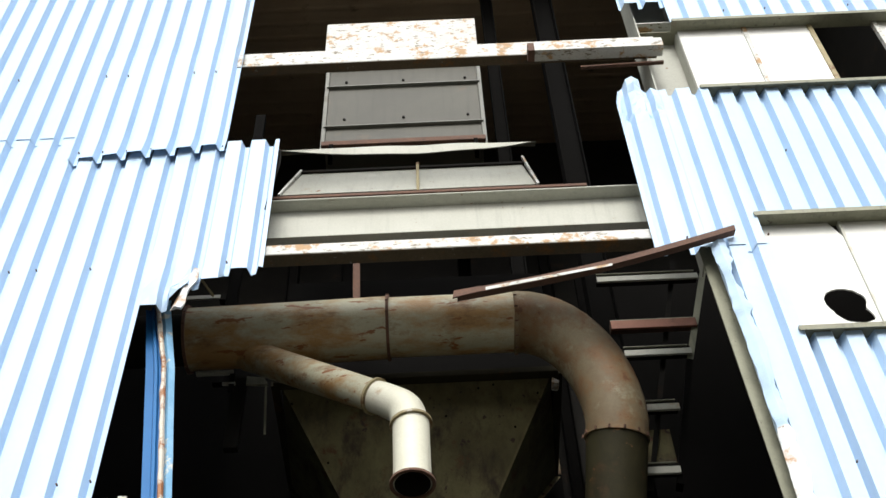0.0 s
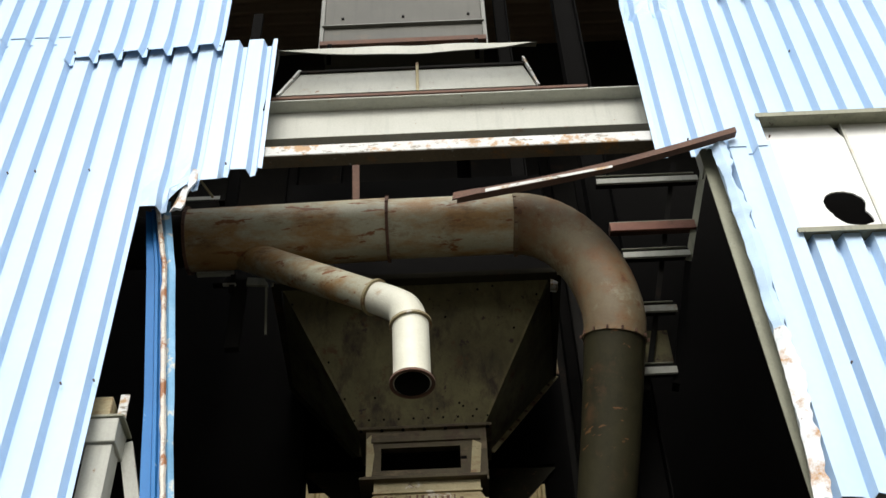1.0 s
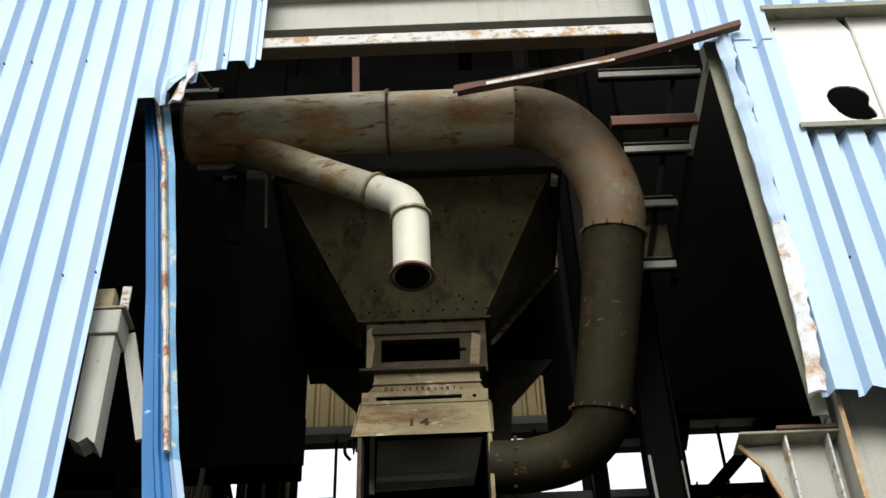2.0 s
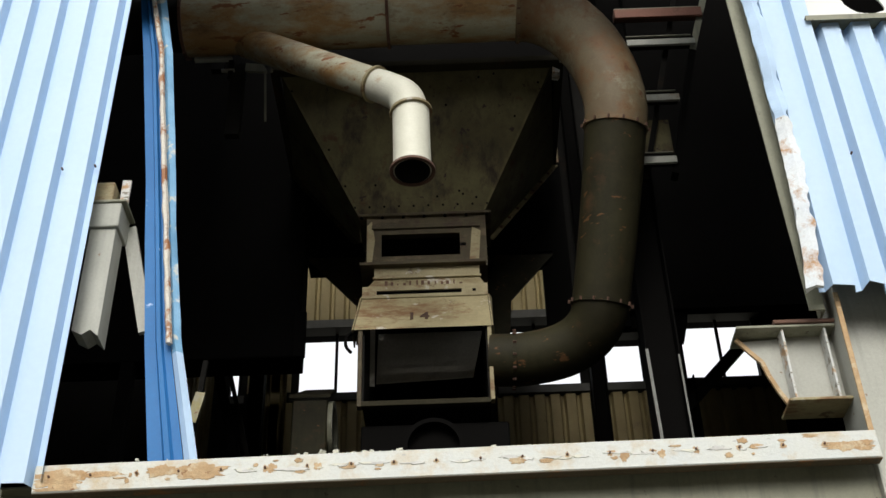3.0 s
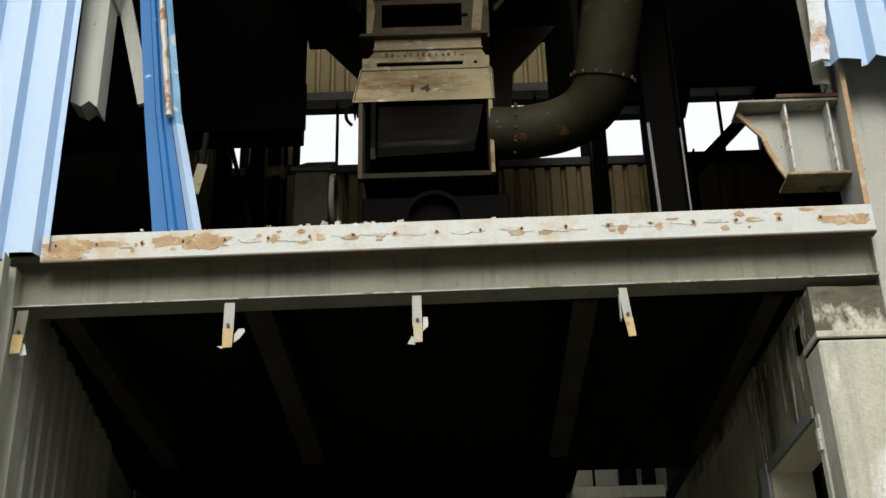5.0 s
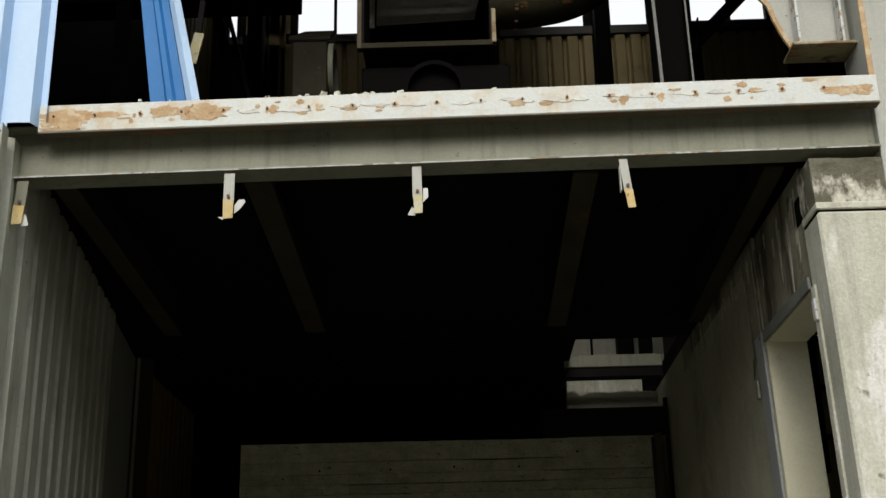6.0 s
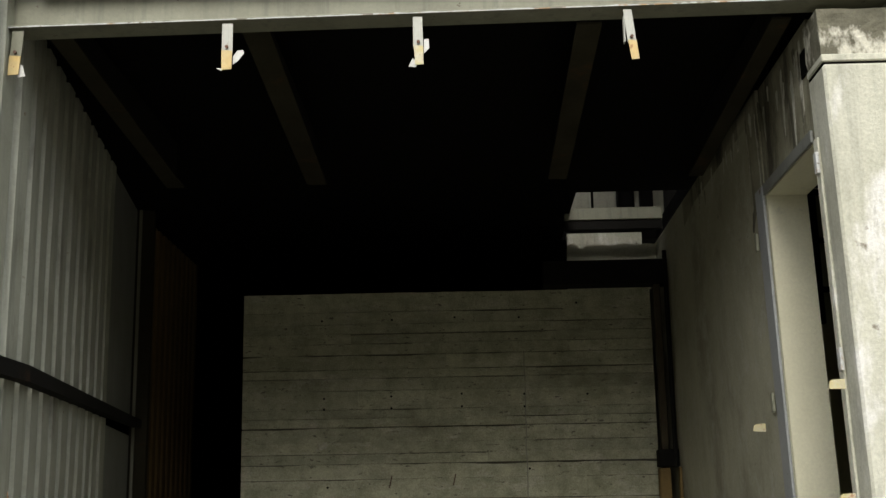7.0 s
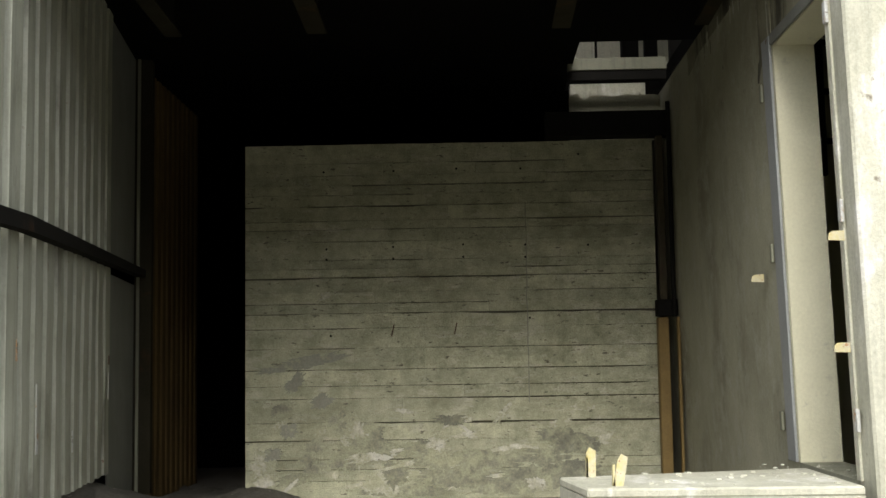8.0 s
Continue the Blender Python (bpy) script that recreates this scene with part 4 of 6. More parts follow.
# small hangers under the floor beam
SCRAPS = (((( 0.02, 0.06), (0.035, 0.05), (0.05, 0.0), (0.015, -0.005)),),
          (((0.025, 0.03), (0.05, 0.05), (0.075, 0.085), (0.07, 0.10), (0.045, 0.098), (0.025, 0.07)), ((-0.05, 0.015), (-0.025, 0.0), (-0.025, 0.015))),
          (((0.02, 0.06), (0.045, 0.085), (0.043, 0.13), (0.022, 0.13)), ((-0.05, 0.0), (-0.015, -0.005), (-0.01, 0.02), (-0.03, 0.04))),
          ())
for k, (x, w, tilt) in enumerate(((-2.03, 0.026, -0.010), (-1.07, 0.024, 0.0), (-0.205, 0.021, 0.006), (0.745, 0.019, 0.026))):
    film = bool(SCRAPS[k])
    h = thing("hanger_plate", (x, 5.12, 3.05), "ochre painted steel hanger" + (" with a scrap of white film" if film else ""), "hanger", "hangers under the beam")
    bm = bmesh.new()
    prism(bm, [(x - w, 5.11, 3.275 + 0.01 * x), (x + w, 5.11, 3.275 + 0.01 * x), (x + w + tilt * 0.6, 5.11, 3.12), (x - w + tilt * 0.6, 5.11, 3.12)], (0, 0.006, 0))
    add_box(bm, x - w, x - w + 0.006, 5.116, 5.15, 3.13, 3.255)
    part("bracket", bm, STEEL if k == 0 else WHITE_STEEL, h)
    part("tongue", prism(bmesh.new(), [(x - w + tilt * 0.6, 5.104, 3.135), (x + w + tilt * 0.6, 5.104, 3.13), (x + w - 0.002 + tilt, 5.104, 3.043), (x - w + 0.002 + tilt, 5.104, 3.04)], (0, 0.006, 0)), TAPE if k != 2 else YPAINT, h)
    part("bolt", tube(bmesh.new(), [(x + tilt / 2, 5.104, 3.148), (x + tilt / 2, 5.095, 3.148)], 0.008, seg=8, wall=0.0075), RUST, h)
    for loop in SCRAPS[k]:
        part("film_scrap", prism(bmesh.new(), [(x + tilt + dx, 5.122 + 0.3 * abs(dx) * dz, 3.04 + dz) for dx, dz in loop], (0, 0.002, 0)), FILM, h)

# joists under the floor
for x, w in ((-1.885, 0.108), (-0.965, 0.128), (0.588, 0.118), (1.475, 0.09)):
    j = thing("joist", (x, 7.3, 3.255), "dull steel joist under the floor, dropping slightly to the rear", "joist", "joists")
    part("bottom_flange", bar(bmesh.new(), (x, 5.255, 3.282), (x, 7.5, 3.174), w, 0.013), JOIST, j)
    # web is darker than its flange: the shade under the floor is painted in
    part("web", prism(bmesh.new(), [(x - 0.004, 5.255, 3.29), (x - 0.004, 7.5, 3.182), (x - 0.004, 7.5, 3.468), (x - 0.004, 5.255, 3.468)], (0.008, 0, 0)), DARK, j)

# ---- duct ----
duct = thing("duct", (0, 6.2, 7.5), "large grey-green air duct with peeling rust patches", "duct")
Y = 6.2
part("straight", tube(bmesh.new(), smooth_path([(-1.92, Y, 7.785), (-1.2, Y, 7.80), (-0.41, Y, 7.82)], 4), 0.24), DUCT, duct, smooth=True)
part("straight", tube(bmesh.new(), smooth_path([(-0.41, Y, 7.82), (0.1, Y, 7.82), (0.55, Y, 7.82)], 4), 0.23), DUCT, duct, smooth=True)
part("stub", tube(bmesh.new(), [(-3.2, Y, 7.76), (-1.94, Y, 7.785)], 0.20), DARK, duct, smooth=True)
bend = []
for k in range(13):
    a = radians(90 * k / 12)
    bend.append((0.55 + 0.64 * math.sin(a), Y + 0.05 * (k / 12) ** 2, 7.82 - 1.02 * (1 - math.cos(a)) * 1.0))
bend[-1] = (1.186, Y + 0.055, 6.80)
bend.append((1.172, 6.297, 6.695))
part("elbow", tube(bmesh.new(), bend, 0.237, 0.219), ELBOW, duct, smooth=True)
# lower duct takes the shaded copy of the duct paint
part("drop", tube(bmesh.new(), [(1.172, 6.297, 6.695), (1.13, 6.42, 6.38), (1.065, 6.60, 5.96), (0.99, 6.78, 5.545)], 0.215, 0.194), SHADED_OLIVE, duct, smooth=True)
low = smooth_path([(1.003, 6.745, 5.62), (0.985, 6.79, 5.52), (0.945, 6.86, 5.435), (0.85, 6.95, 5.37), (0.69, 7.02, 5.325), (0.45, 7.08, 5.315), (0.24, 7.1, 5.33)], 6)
part("lower_elbow", tube(bmesh.new(), low, 0.192, 0.180), SHADED_OLIVE, duct, smooth=True)
for at, ax, r in (((-1.92, Y, 7.785), (1, 0, 0.02), 0.245), ((-0.41, Y, 7.82), (1, 0, 0.0), 0.24), ((0.55, Y, 7.82), (1, 0, 0), 0.235), ((1.172, 6.297, 6.695), (0.14, -0.40, 1), 0.218),
                  ((0.99, 6.78, 5.545), (0.15, -0.42, 1), 0.196), ((0.40, 7.085, 5.318), (1, 0, -0.05), 0.184)):
    c = part("collar", collar(bmesh.new(), at, ax, r, 0.022, 0.016 if r > 0.22 else 0.009), RUST if r > 0.235 else (ELBOW if r > 0.217 else SHADED_OLIVE), duct, smooth=True)
    tagged(part("bolts", bolt_ring(bmesh.new(), at, ax, r + 0.016, 14, 0.012), RUST, c), kind="stuff")
branch = part("branch", tube(bmesh.new(), [(-1.46, 6.25, 7.64), (-1.24, 6.17, 7.45), (-0.86, 6.035, 7.13), (-0.48, 5.90, 6.81)], 0.122, 0.112), DUCT, duct, "side branch, paler towards its mouth", smooth=True)
part("branch_bend", tube(bmesh.new(), smooth_path([(-0.48, 5.90, 6.81), (-0.375, 5.88, 6.735), (-0.275, 5.86, 6.635), (-0.238, 5.85, 6.49)], 5), 0.112, 0.124), PALE, duct, smooth=True)
part("outlet", tube(bmesh.new(), [(-0.236, 5.85, 6.50), (-0.230, 5.85, 5.99)], 0.122), PALE, duct, "cream painted outlet pipe, open at the bottom", smooth=True)
# near-black lining gives the inside of the pipe its shade
part("lining", tube(bmesh.new(), [(-0.236, 5.85, 6.47), (-0.230, 5.85, 5.982)], 0.1135, wall=0.003), DARK, duct, "dark rusty inside", smooth=True)
for at, ax, r, m in (((-0.48, 5.90, 6.81), (1, -0.3, -0.84), 0.113, CHUTE), ((-0.236, 5.85, 6.49), (-0.1, 0, 1), 0.124, CHUTE), ((-0.230, 5.85, 5.99), (0, 0, 1), 0.128, RUST)):
    c = part("collar", collar(bmesh.new(), at, ax, r, 0.018, 0.018), m, duct, smooth=True)
    tagged(part("bolts", bolt_ring(bmesh.new(), at, ax, r + 0.012, 10, 0.008), GIRT, c), kind="stuff")


bracket = thing("duct_bracket", (-1.63, 6.8, 6.9), "dull steel bracket with pale plates under the duct", "bracket")
part("post", box(-1.62, -1.515, 6.50, 6.56, 6.95, 7.66, 0.003), DARK, bracket)
part("plate", box(-1.90, -1.615, 6.46, 6.499, 7.685, 7.712, 0.002), WHITE_STEEL, bracket, "pale plate")
part("plate", box(-1.69, -1.59, 6.47, 6.499, 7.572, 7.588, 0.002), WHITE_STEEL, bracket, "pale plate")
part("cleat", box(-1.64, -1.60, 6.475, 6.499, 7.50, 7.684, 0.002), DARK, bracket)
part("tab", prism(bmesh.new(), [(-1.515, 6.51, 7.60), (-1.345, 6.51, 7.58), (-1.38, 6.51, 7.66), (-1.515, 6.51, 7.68)], (0, 0.02, 0)), STEEL, bracket)
part("strap", bar(bmesh.new(), (-1.365, 6.52, 7.62), (-1.33, 6.52, 7.08), 0.016, 0.01, (0, 1, 0)), STEEL, bracket)
frame_end = thing("frame_end", (-1.83, 6.9, 8.1), "dark steel post with a pale channel end above the duct", "post")
part("post", box(-1.88, -1.78, 6.88, 6.94, 8.0, 12.0, 0.003), SHADE_BLACK, frame_end)
part("channel", box(-2.25, -1.925, 6.86, 6.879, 9.02, 9.065, 0.002), WHITE_STEEL, frame_end, "pale channel end")
part("cleat", box(-1.93, -1.88, 6.862, 6.93, 9.0, 9.08, 0.002), DARK, frame_end)
solo("duct_hanger", bar(bmesh.new(), (-0.66, 6.2, 8.055), (-0.685, 6.2, 9.0), 0.055, 0.012, (0, 1, 0)), RUST, "rusty flat strap that holds the duct", "hanger")
solo("loose_rod", bar(bmesh.new(), (-1.70, 5.22, 7.46), (-1.535, 5.3, 7.23), 0.014, 0.014, (0, 1, 0)), CHUTE, "thin pale rod behind the torn sheet corner", "rod")


# ---- hopper, chute, and machines in the upper hall ----
hopper = thing("hopper", (-0.2, 7.4, 6.8), "big dusty olive steel hopper with rivets and rust stains", "hopper")
lo4 = [(-0.69, 7.30, 6.76), (0.245, 7.30, 6.76), (0.30, 7.70, 6.82), (-0.74, 7.70, 6.82)]
hi4 = [(-1.275, 6.70, 7.75), (0.823, 6.70, 7.75), (0.90, 7.92, 7.75), (-1.33, 7.92, 7.75)]
for i, nm in enumerate(("front_plate", "side_plate", "rear_plate", "side_plate")):
    a, b, c, d = lo4[i], lo4[(i + 1) % 4], hi4[(i + 1) % 4], hi4[i]
    nrm = (Vector(b) - Vector(a)).cross(Vector(d) - Vector(a)).normalized()
    part(nm, prism(bmesh.new(), [a, b, c, d], -nrm * 0.01), HOPPER, hopper)
part("top_rim", add_box(add_box(box(-1.33, 0.88, 6.62, 6.70, 7.70, 7.76, 0.004), -1.36, -1.30, 6.70, 7.95, 7.752, 7.80), 0.86, 0.92, 6.70, 7.95, 7.752, 7.80), JOIST, hopper)
part("bin", add_box(bmesh.new(), -1.29, 0.86, 6.72, 7.93, 7.80, 9.0), SHADE_BLACK, hopper)
fa, fb, fc, fd = [Vector(v) for v in (lo4[0], lo4[1], hi4[1], hi4[0])]
rnd = random.Random(5)
nrm = Vector((0, -0.845, -0.535))
for k in range(26):
    u, v = (k / 9, 0.07) if k < 10 else (rnd.random(), rnd.random())
    c = fa.lerp(fb, u).lerp(fd.lerp(fc, u), v)
    part("rivet", tube(bmesh.new(), [c, c + nrm * 0.008], 0.009, seg=8, wall=0.008), SHADE_BLACK, hopper)
for a, b, s in ((lo4[1], hi4[1], 1), (lo4[0], hi4[0], -1), (lo4[2], hi4[2], 1), (lo4[3], hi4[3], -1)):
    rear_edge = Vector(a).y > 7.5
    # left rear flange takes the shaded colour, the right one the lit one
    part("corner_flange" if rear_edge else "corner_seam", bar(bmesh.new(), Vector(a), Vector(b), 0.010 if rear_edge else 0.008, 0.085 if rear_edge else 0.022, (s, -0.3, -0.4)), (CHUTE if s > 0 else SHADED_OLIVE) if rear_edge else HOPPER, hopper)
part("corner_flange", box(0.885, 0.945, 7.90, 7.912, 7.76, 8.32, 0.002), CHUTE, hopper)
for k in range(6):
    part("bolt", tube(bmesh.new(), [(0.915, 7.90, 7.84 + k * 0.085), (0.915, 7.885, 7.84 + k * 0.085)], 0.012, seg=6, wall=0.011), SHADE_BLACK, hopper)
for k in range(7):
    c = Vector(lo4[2]).lerp(Vector(hi4[2]), 0.15 + k * 0.12)
    part("bolt", tube(bmesh.new(), [c + Vector((0.01, -0.02, -0.01)), c + Vector((0.02, -0.04, -0.03))], 0.010, seg=6, wall=0.009), RUST, hopper)
part("bright_tag", prism(bmesh.new(), [(0.815, 6.61, 7.57), (0.86, 6.61, 7.56), (0.875, 6.61, 7.585), (0.82, 6.61, 7.625)], (0, 0.09, 0)), GIRT, hopper)

chute = thing("chute", (-0.2, 7.2, 5.1), "worn steel chute with a slot and a square open mouth", "chute")
part("neck_flange", box(-0.70, 0.31, 7.25, 7.70, 6.735, 6.76, 0.003), NECK, chute)
neck = wall_with_holes(-0.64, 0.265, 6.262, 6.735, 7.28, 7.30, [(-0.527, 0.065, 6.37, 6.575)])
add_box(neck, -0.64, -0.62, 7.30, 7.62, 6.262, 6.735)
add_box(neck, 0.245, 0.265, 7.30, 7.62, 6.262, 6.735)
# black sheet behind the opening, in place of the neck's inner shade
part("neck_lining", box(-0.615, 0.24, 7.55, 7.60, 6.262, 6.73, 0), SHADE_BLACK, chute)
part("neck", neck, NECK, chute, "rusty neck with a dark rectangular opening")
# flat black box drawn for the shade in a notch
part("notch", box(0.066, 0.11, 7.276, 7.279, 6.45, 6.475, 0), SHADE_BLACK, chute)
part("neck_rib", box(-0.60, 0.22, 7.262, 7.28, 6.62, 6.66, 0.003), NECK, chute)
part("gusset", prism(bmesh.new(), [(0.13, 7.272, 6.29), (0.20, 7.272, 6.29), (0.225, 7.272, 6.58), (0.16, 7.272, 6.62)], (0, 0.006, 0)), CHUTE, chute)
part("gusset", prism(bmesh.new(), [(-0.60, 7.272, 6.28), (-0.635, 7.272, 6.28), (-0.635, 7.272, 6.66), (-0.60, 7.272, 6.70), (-0.575, 7.272, 6.52)], (0, 0.006, 0)), CHUTE, chute)
for x in (-0.68, -0.52, -0.36, -0.20, -0.04, 0.12, 0.28):
    part("bolt", tube(bmesh.new(), [(x, 7.262, 6.735), (x, 7.262, 6.722)], 0.013, seg=6, wall=0.012), SHADE_BLACK, chute)
part("lower_flange", box(-0.68, 0.25, 7.19, 7.66, 6.235, 6.262, 0.003), NECK, chute)
part("throat", add_box(add_box(box(-0.575, 0.20, 7.24, 7.26, 6.125, 6.235, 0), -0.575, -0.555, 7.26, 7.64, 6.02, 6.235), 0.18, 0.20, 7.26, 7.64, 6.02, 6.235), CHUTE, chute)
part("throat_rib", box(-0.585, 0.21, 7.222, 7.24, 6.13, 6.146, 0.002), CHUTE, chute)
part("throat_skirt", prism(bmesh.new(), [(-0.575, 7.238, 6.125), (0.20, 7.238, 6.125), (0.235, 7.19, 6.025), (-0.625, 7.19, 6.025)], (0, 0.012, 0.004)), CHUTE, chute)
rp = random.Random(17)
for k in range(13):
    x = -0.5 + 0.045 * k + 0.01 * rp.random()
    part("pit", box(x, x + 0.006 + 0.018 * rp.random(), 7.20, 7.206, 6.05, 6.062 + 0.03 * rp.random(), 0), RUST, chute)
part("slot_band", wall_with_holes(-0.655, 0.25, 5.925, 6.022, 7.165, 7.178, [(-0.551, 0.062, 5.948, 5.982)]), CHUTE, chute)
# black sheet that paints the slot dark
part("slot_lining", box(-0.57, 0.08, 7.22, 7.225, 5.93, 6.01, 0), SHADE_BLACK, chute)
# another flat black box in place of a shaded hole
part("notch", box(0.14, 0.165, 7.161, 7.164, 5.955, 5.975, 0), SHADE_BLACK, chute)
# the square mouth
MX0, MX1, MY0, MY1, MZ0, MZ1 = -0.63, 0.225, 7.0, 7.95, 4.985, 5.53
# mouth plates are darkened so the colour holds the inner shade
part("mouth_side", prism(bmesh.new(), [(MX0, MY0, MZ0), (MX0, MY1, MZ0), (MX0, MY1, 6.02), (MX0, MY0 + 0.20, 5.91), (MX0, MY0, MZ1)], (0.012, 0, 0)), DARK, chute, "plate darkened for the shade inside the mouth")
part("mouth_side", prism(bmesh.new(), [(MX1, MY0, MZ0), (MX1, MY1, MZ0), (MX1, MY1, 6.02), (MX1, MY0 + 0.20, 5.91), (MX1, MY0, MZ1)], (-0.012, 0, 0)), DARK, chute, "plate darkened for the shade inside the mouth")
part("mouth_back", box(MX0, MX1, MY1, MY1 + 0.012, MZ0, 6.03, 0), SHADE_BLACK, chute)
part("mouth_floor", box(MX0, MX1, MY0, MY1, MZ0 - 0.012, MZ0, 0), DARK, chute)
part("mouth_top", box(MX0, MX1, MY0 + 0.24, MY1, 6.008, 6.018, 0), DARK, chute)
part("inner_baffle", prism(bmesh.new(), [(MX0 + 0.05, 7.60, 5.47), (MX1 - 0.10, 7.60, 5.50), (MX1 - 0.014, 7.74, 5.98), (MX0 + 0.05, 7.74, 5.98)], (0, 0.01, -0.004)), DUST, chute, "dust-coated slanting plate inside the mouth")
part("inner_strip", box(MX0 + 0.014, MX0 + 0.05, 7.45, 7.46, 5.36, 5.96, 0), DUST, chute)
for a in ((MX0 - 0.03, MX0, MZ0 - 0.05, MZ1 + 0.02), (MX1, MX1 + 0.028, MZ0 - 0.03, MZ1 + 0.02)):
    part("mouth_edge", box(a[0], a[1], MY0 - 0.03, MY0 + 0.03, a[2], a[3], 0.003), CHUTE if a[0] > 0 else NECK, chute)
part("mouth_sill", box(MX0, MX1, MY0 - 0.03, MY0 + 0.03, MZ0 - 0.05, MZ0 - 0.012, 0.003), JOIST, chute)
part("hood", prism(bmesh.new(), [(-0.655, 7.16, 5.915), (0.245, 7.16, 5.915), (0.255, 6.96, 5.525), (-0.69, 6.96, 5.525)], (0, 0.012, 0.006)), CHUTE, chute, "sloping hood with stencilled number")
part("hood_cheek", prism(bmesh.new(), [(0.25, 7.165, 5.925), (0.258, 6.965, 5.53), (0.27, 7.20, 5.53), (0.27, 7.26, 5.96)], (0.01, 0, 0)), CHUTE, chute)
part("hood_cheek", prism(bmesh.new(), [(-0.66, 7.165, 5.925), (-0.695, 6.965, 5.53), (-0.70, 7.20, 5.53), (-0.67, 7.26, 5.96)], (-0.01, 0, 0)), CHUTE, chute)
part("ledge", box(-0.66, 0.25, 7.145, 7.164, 5.905, 5.925, 0.003), CHUTE, chute)
bm = bmesh.new()
hook = smooth_path([(-0.64, 7.02, 5.53), (-0.70, 7.02, 5.54), (-0.745, 7.02, 5.50), (-0.745, 7.02, 5.43), (-0.71, 7.02, 5.38)], 4)
tube(bm, hook, 0.012, seg=8, wall=0.011)
part("hook", bm, SHADE_BLACK, chute, smooth=True)
fc_ = bpy.data.curves.new("number", "FONT")
fc_.body = "14"
fc_.size, fc_.extrude, fc_.space_character, fc_.offset = 0.125, 0.0015, 1.45, 0.005
tmp = bpy.data.objects.new("number", fc_)
scene.collection.objects.link(tmp)
bpy.context.view_layer.update()
txt = bpy.data.meshes.new_from_object(tmp)
bpy.data.objects.remove(tmp)
txt.materials.append(INK)
num = new("number", txt)
num.parent = chute
slope = math.degrees(math.atan2(0.39, 0.20))
num.matrix_local = Matrix.Translation(-Vector(chute.location)) @ pose(-0.325, 7.012, 5.632, slope, 0, 0)
num["label"] = "stencilled number in dark ink"

# base is near-black: the shade under the chute is painted in
base = thing("machine_base", (-0.15, 7.6, 3.6), "machine base with a round port under the chute, blackened for shade", "machine")
part("body", box(-0.64, 0.34, 7.10, 8.2, 3.6, 4.86, 0.01), SHADE_BLACK, base)
part("port", tube(bmesh.new(), [(-0.16, 7.02, 4.66), (-0.16, 7.12, 4.66)], 0.20, seg=28, wall=0.03), SHADE_BLACK, base, "round port with a worn rim", smooth=True)
part("foot_plate", box(-0.9, 1.1, 6.5, 7.1, 3.6, 4.28, 0.01), DARK, base)

motor = thing("motor_box", (-1.2, 8.2, 3.6), "dusty brown gearbox on a dark stand", "machine")
part("housing", box(-1.245, -0.975, 8.0, 8.5, 5.05, 5.585, 0.012), SHADED_OLIVE, motor)
part("lid", prism(bmesh.new(), [(-1.27, 7.98, 5.588), (-0.955, 7.98, 5.588), (-0.97, 8.5, 5.93), (-1.22, 8.5, 5.93)], (0, 0.01, 0.03)), JOIST, motor)
part("stand", box(-1.23, -0.99, 8.05, 8.45, 3.6, 5.049, 0.01), DARK, motor)
part("coupling", tube(bmesh.new(), [(-0.972, 8.2, 5.40), (-0.935, 8.2, 5.40)], 0.24, seg=28, wall=0.05), STEEL, motor, smooth=True)

# bin and collector colours carry the hall's shade
rear = thing("rear_bin", (-0.2, 8.4, 6.5), "funnel-shaped bin behind the hopper, blackened for shade", "hopper")
part("funnel", prism(bmesh.new(), [(-0.80, 8.3, 6.25), (0.45, 8.3, 6.25), (0.48, 8.3, 6.63), (0.86, 8.3, 7.08), (-1.24, 8.3, 7.13), (-0.805, 8.3, 6.63)], (0, 0.02, 0.0)), SHADED_OLIVE, rear)
part("bin", box(-1.24, 0.86, 8.32, 8.6, 7.13, 8.9, 0), SHADE_BLACK, rear)
# black plate covers the dark area beside the window
part("side_plate", box(0.765, 1.0, 8.34, 8.40, 6.36, 8.9, 0), SHADE_BLACK, rear)
part("pipe", box(-0.45, 0.15, 8.3, 8.55, 3.6, 6.25, 0), SHADE_BLACK, rear)
coll = thing("dust_collector", (-1.8, 8.2, 6.2), "tall box-shaped dust collector, blackened for shade", "machine")
part("casing", box(-3.4, -1.215, 8.0, 8.28, 5.97, 9.4, 0.01), SHADE_BLACK, coll)
part("lug", box(-1.26, -1.165, 7.96, 7.998, 5.945, 6.36, 0.004), SHADE_BLACK, coll)
part("leg", box(-2.6, -2.5, 8.0, 8.1, 3.6, 5.97, 0), SHADE_BLACK, coll)
mez = thing("mezzanine", (2.6, 8.6, 6.4), "black steel mezzanine with an added screen for the unlit wall", "platform")
part("edge_beam", box(1.45, 4.9, 8.4, 8.50, 6.55, 6.70, 0.004), SHADE_BLACK, mez)
part("end_beam", box(1.34, 1.45, 8.35, 8.45, 6.36, 6.75, 0.004), SHADE_BLACK, mez)
# black sheet added to stand in for the unlit wall above the windows
part("screen", box(1.45, 4.9, 8.502, 8.56, 6.62, 11.0, 0), SHADE_BLACK, mez)
part("side_bracket", prism(bmesh.new(), [(1.45, 8.45, 6.56), (1.95, 8.45, 6.56), (1.93, 8.45, 6.44), (1.88, 8.45, 6.26), (1.80, 8.45, 6.26), (1.75, 8.45, 6.40), (1.45, 8.45, 6.40)], (0, 0.05, 0)), SHADE_BLACK, mez)

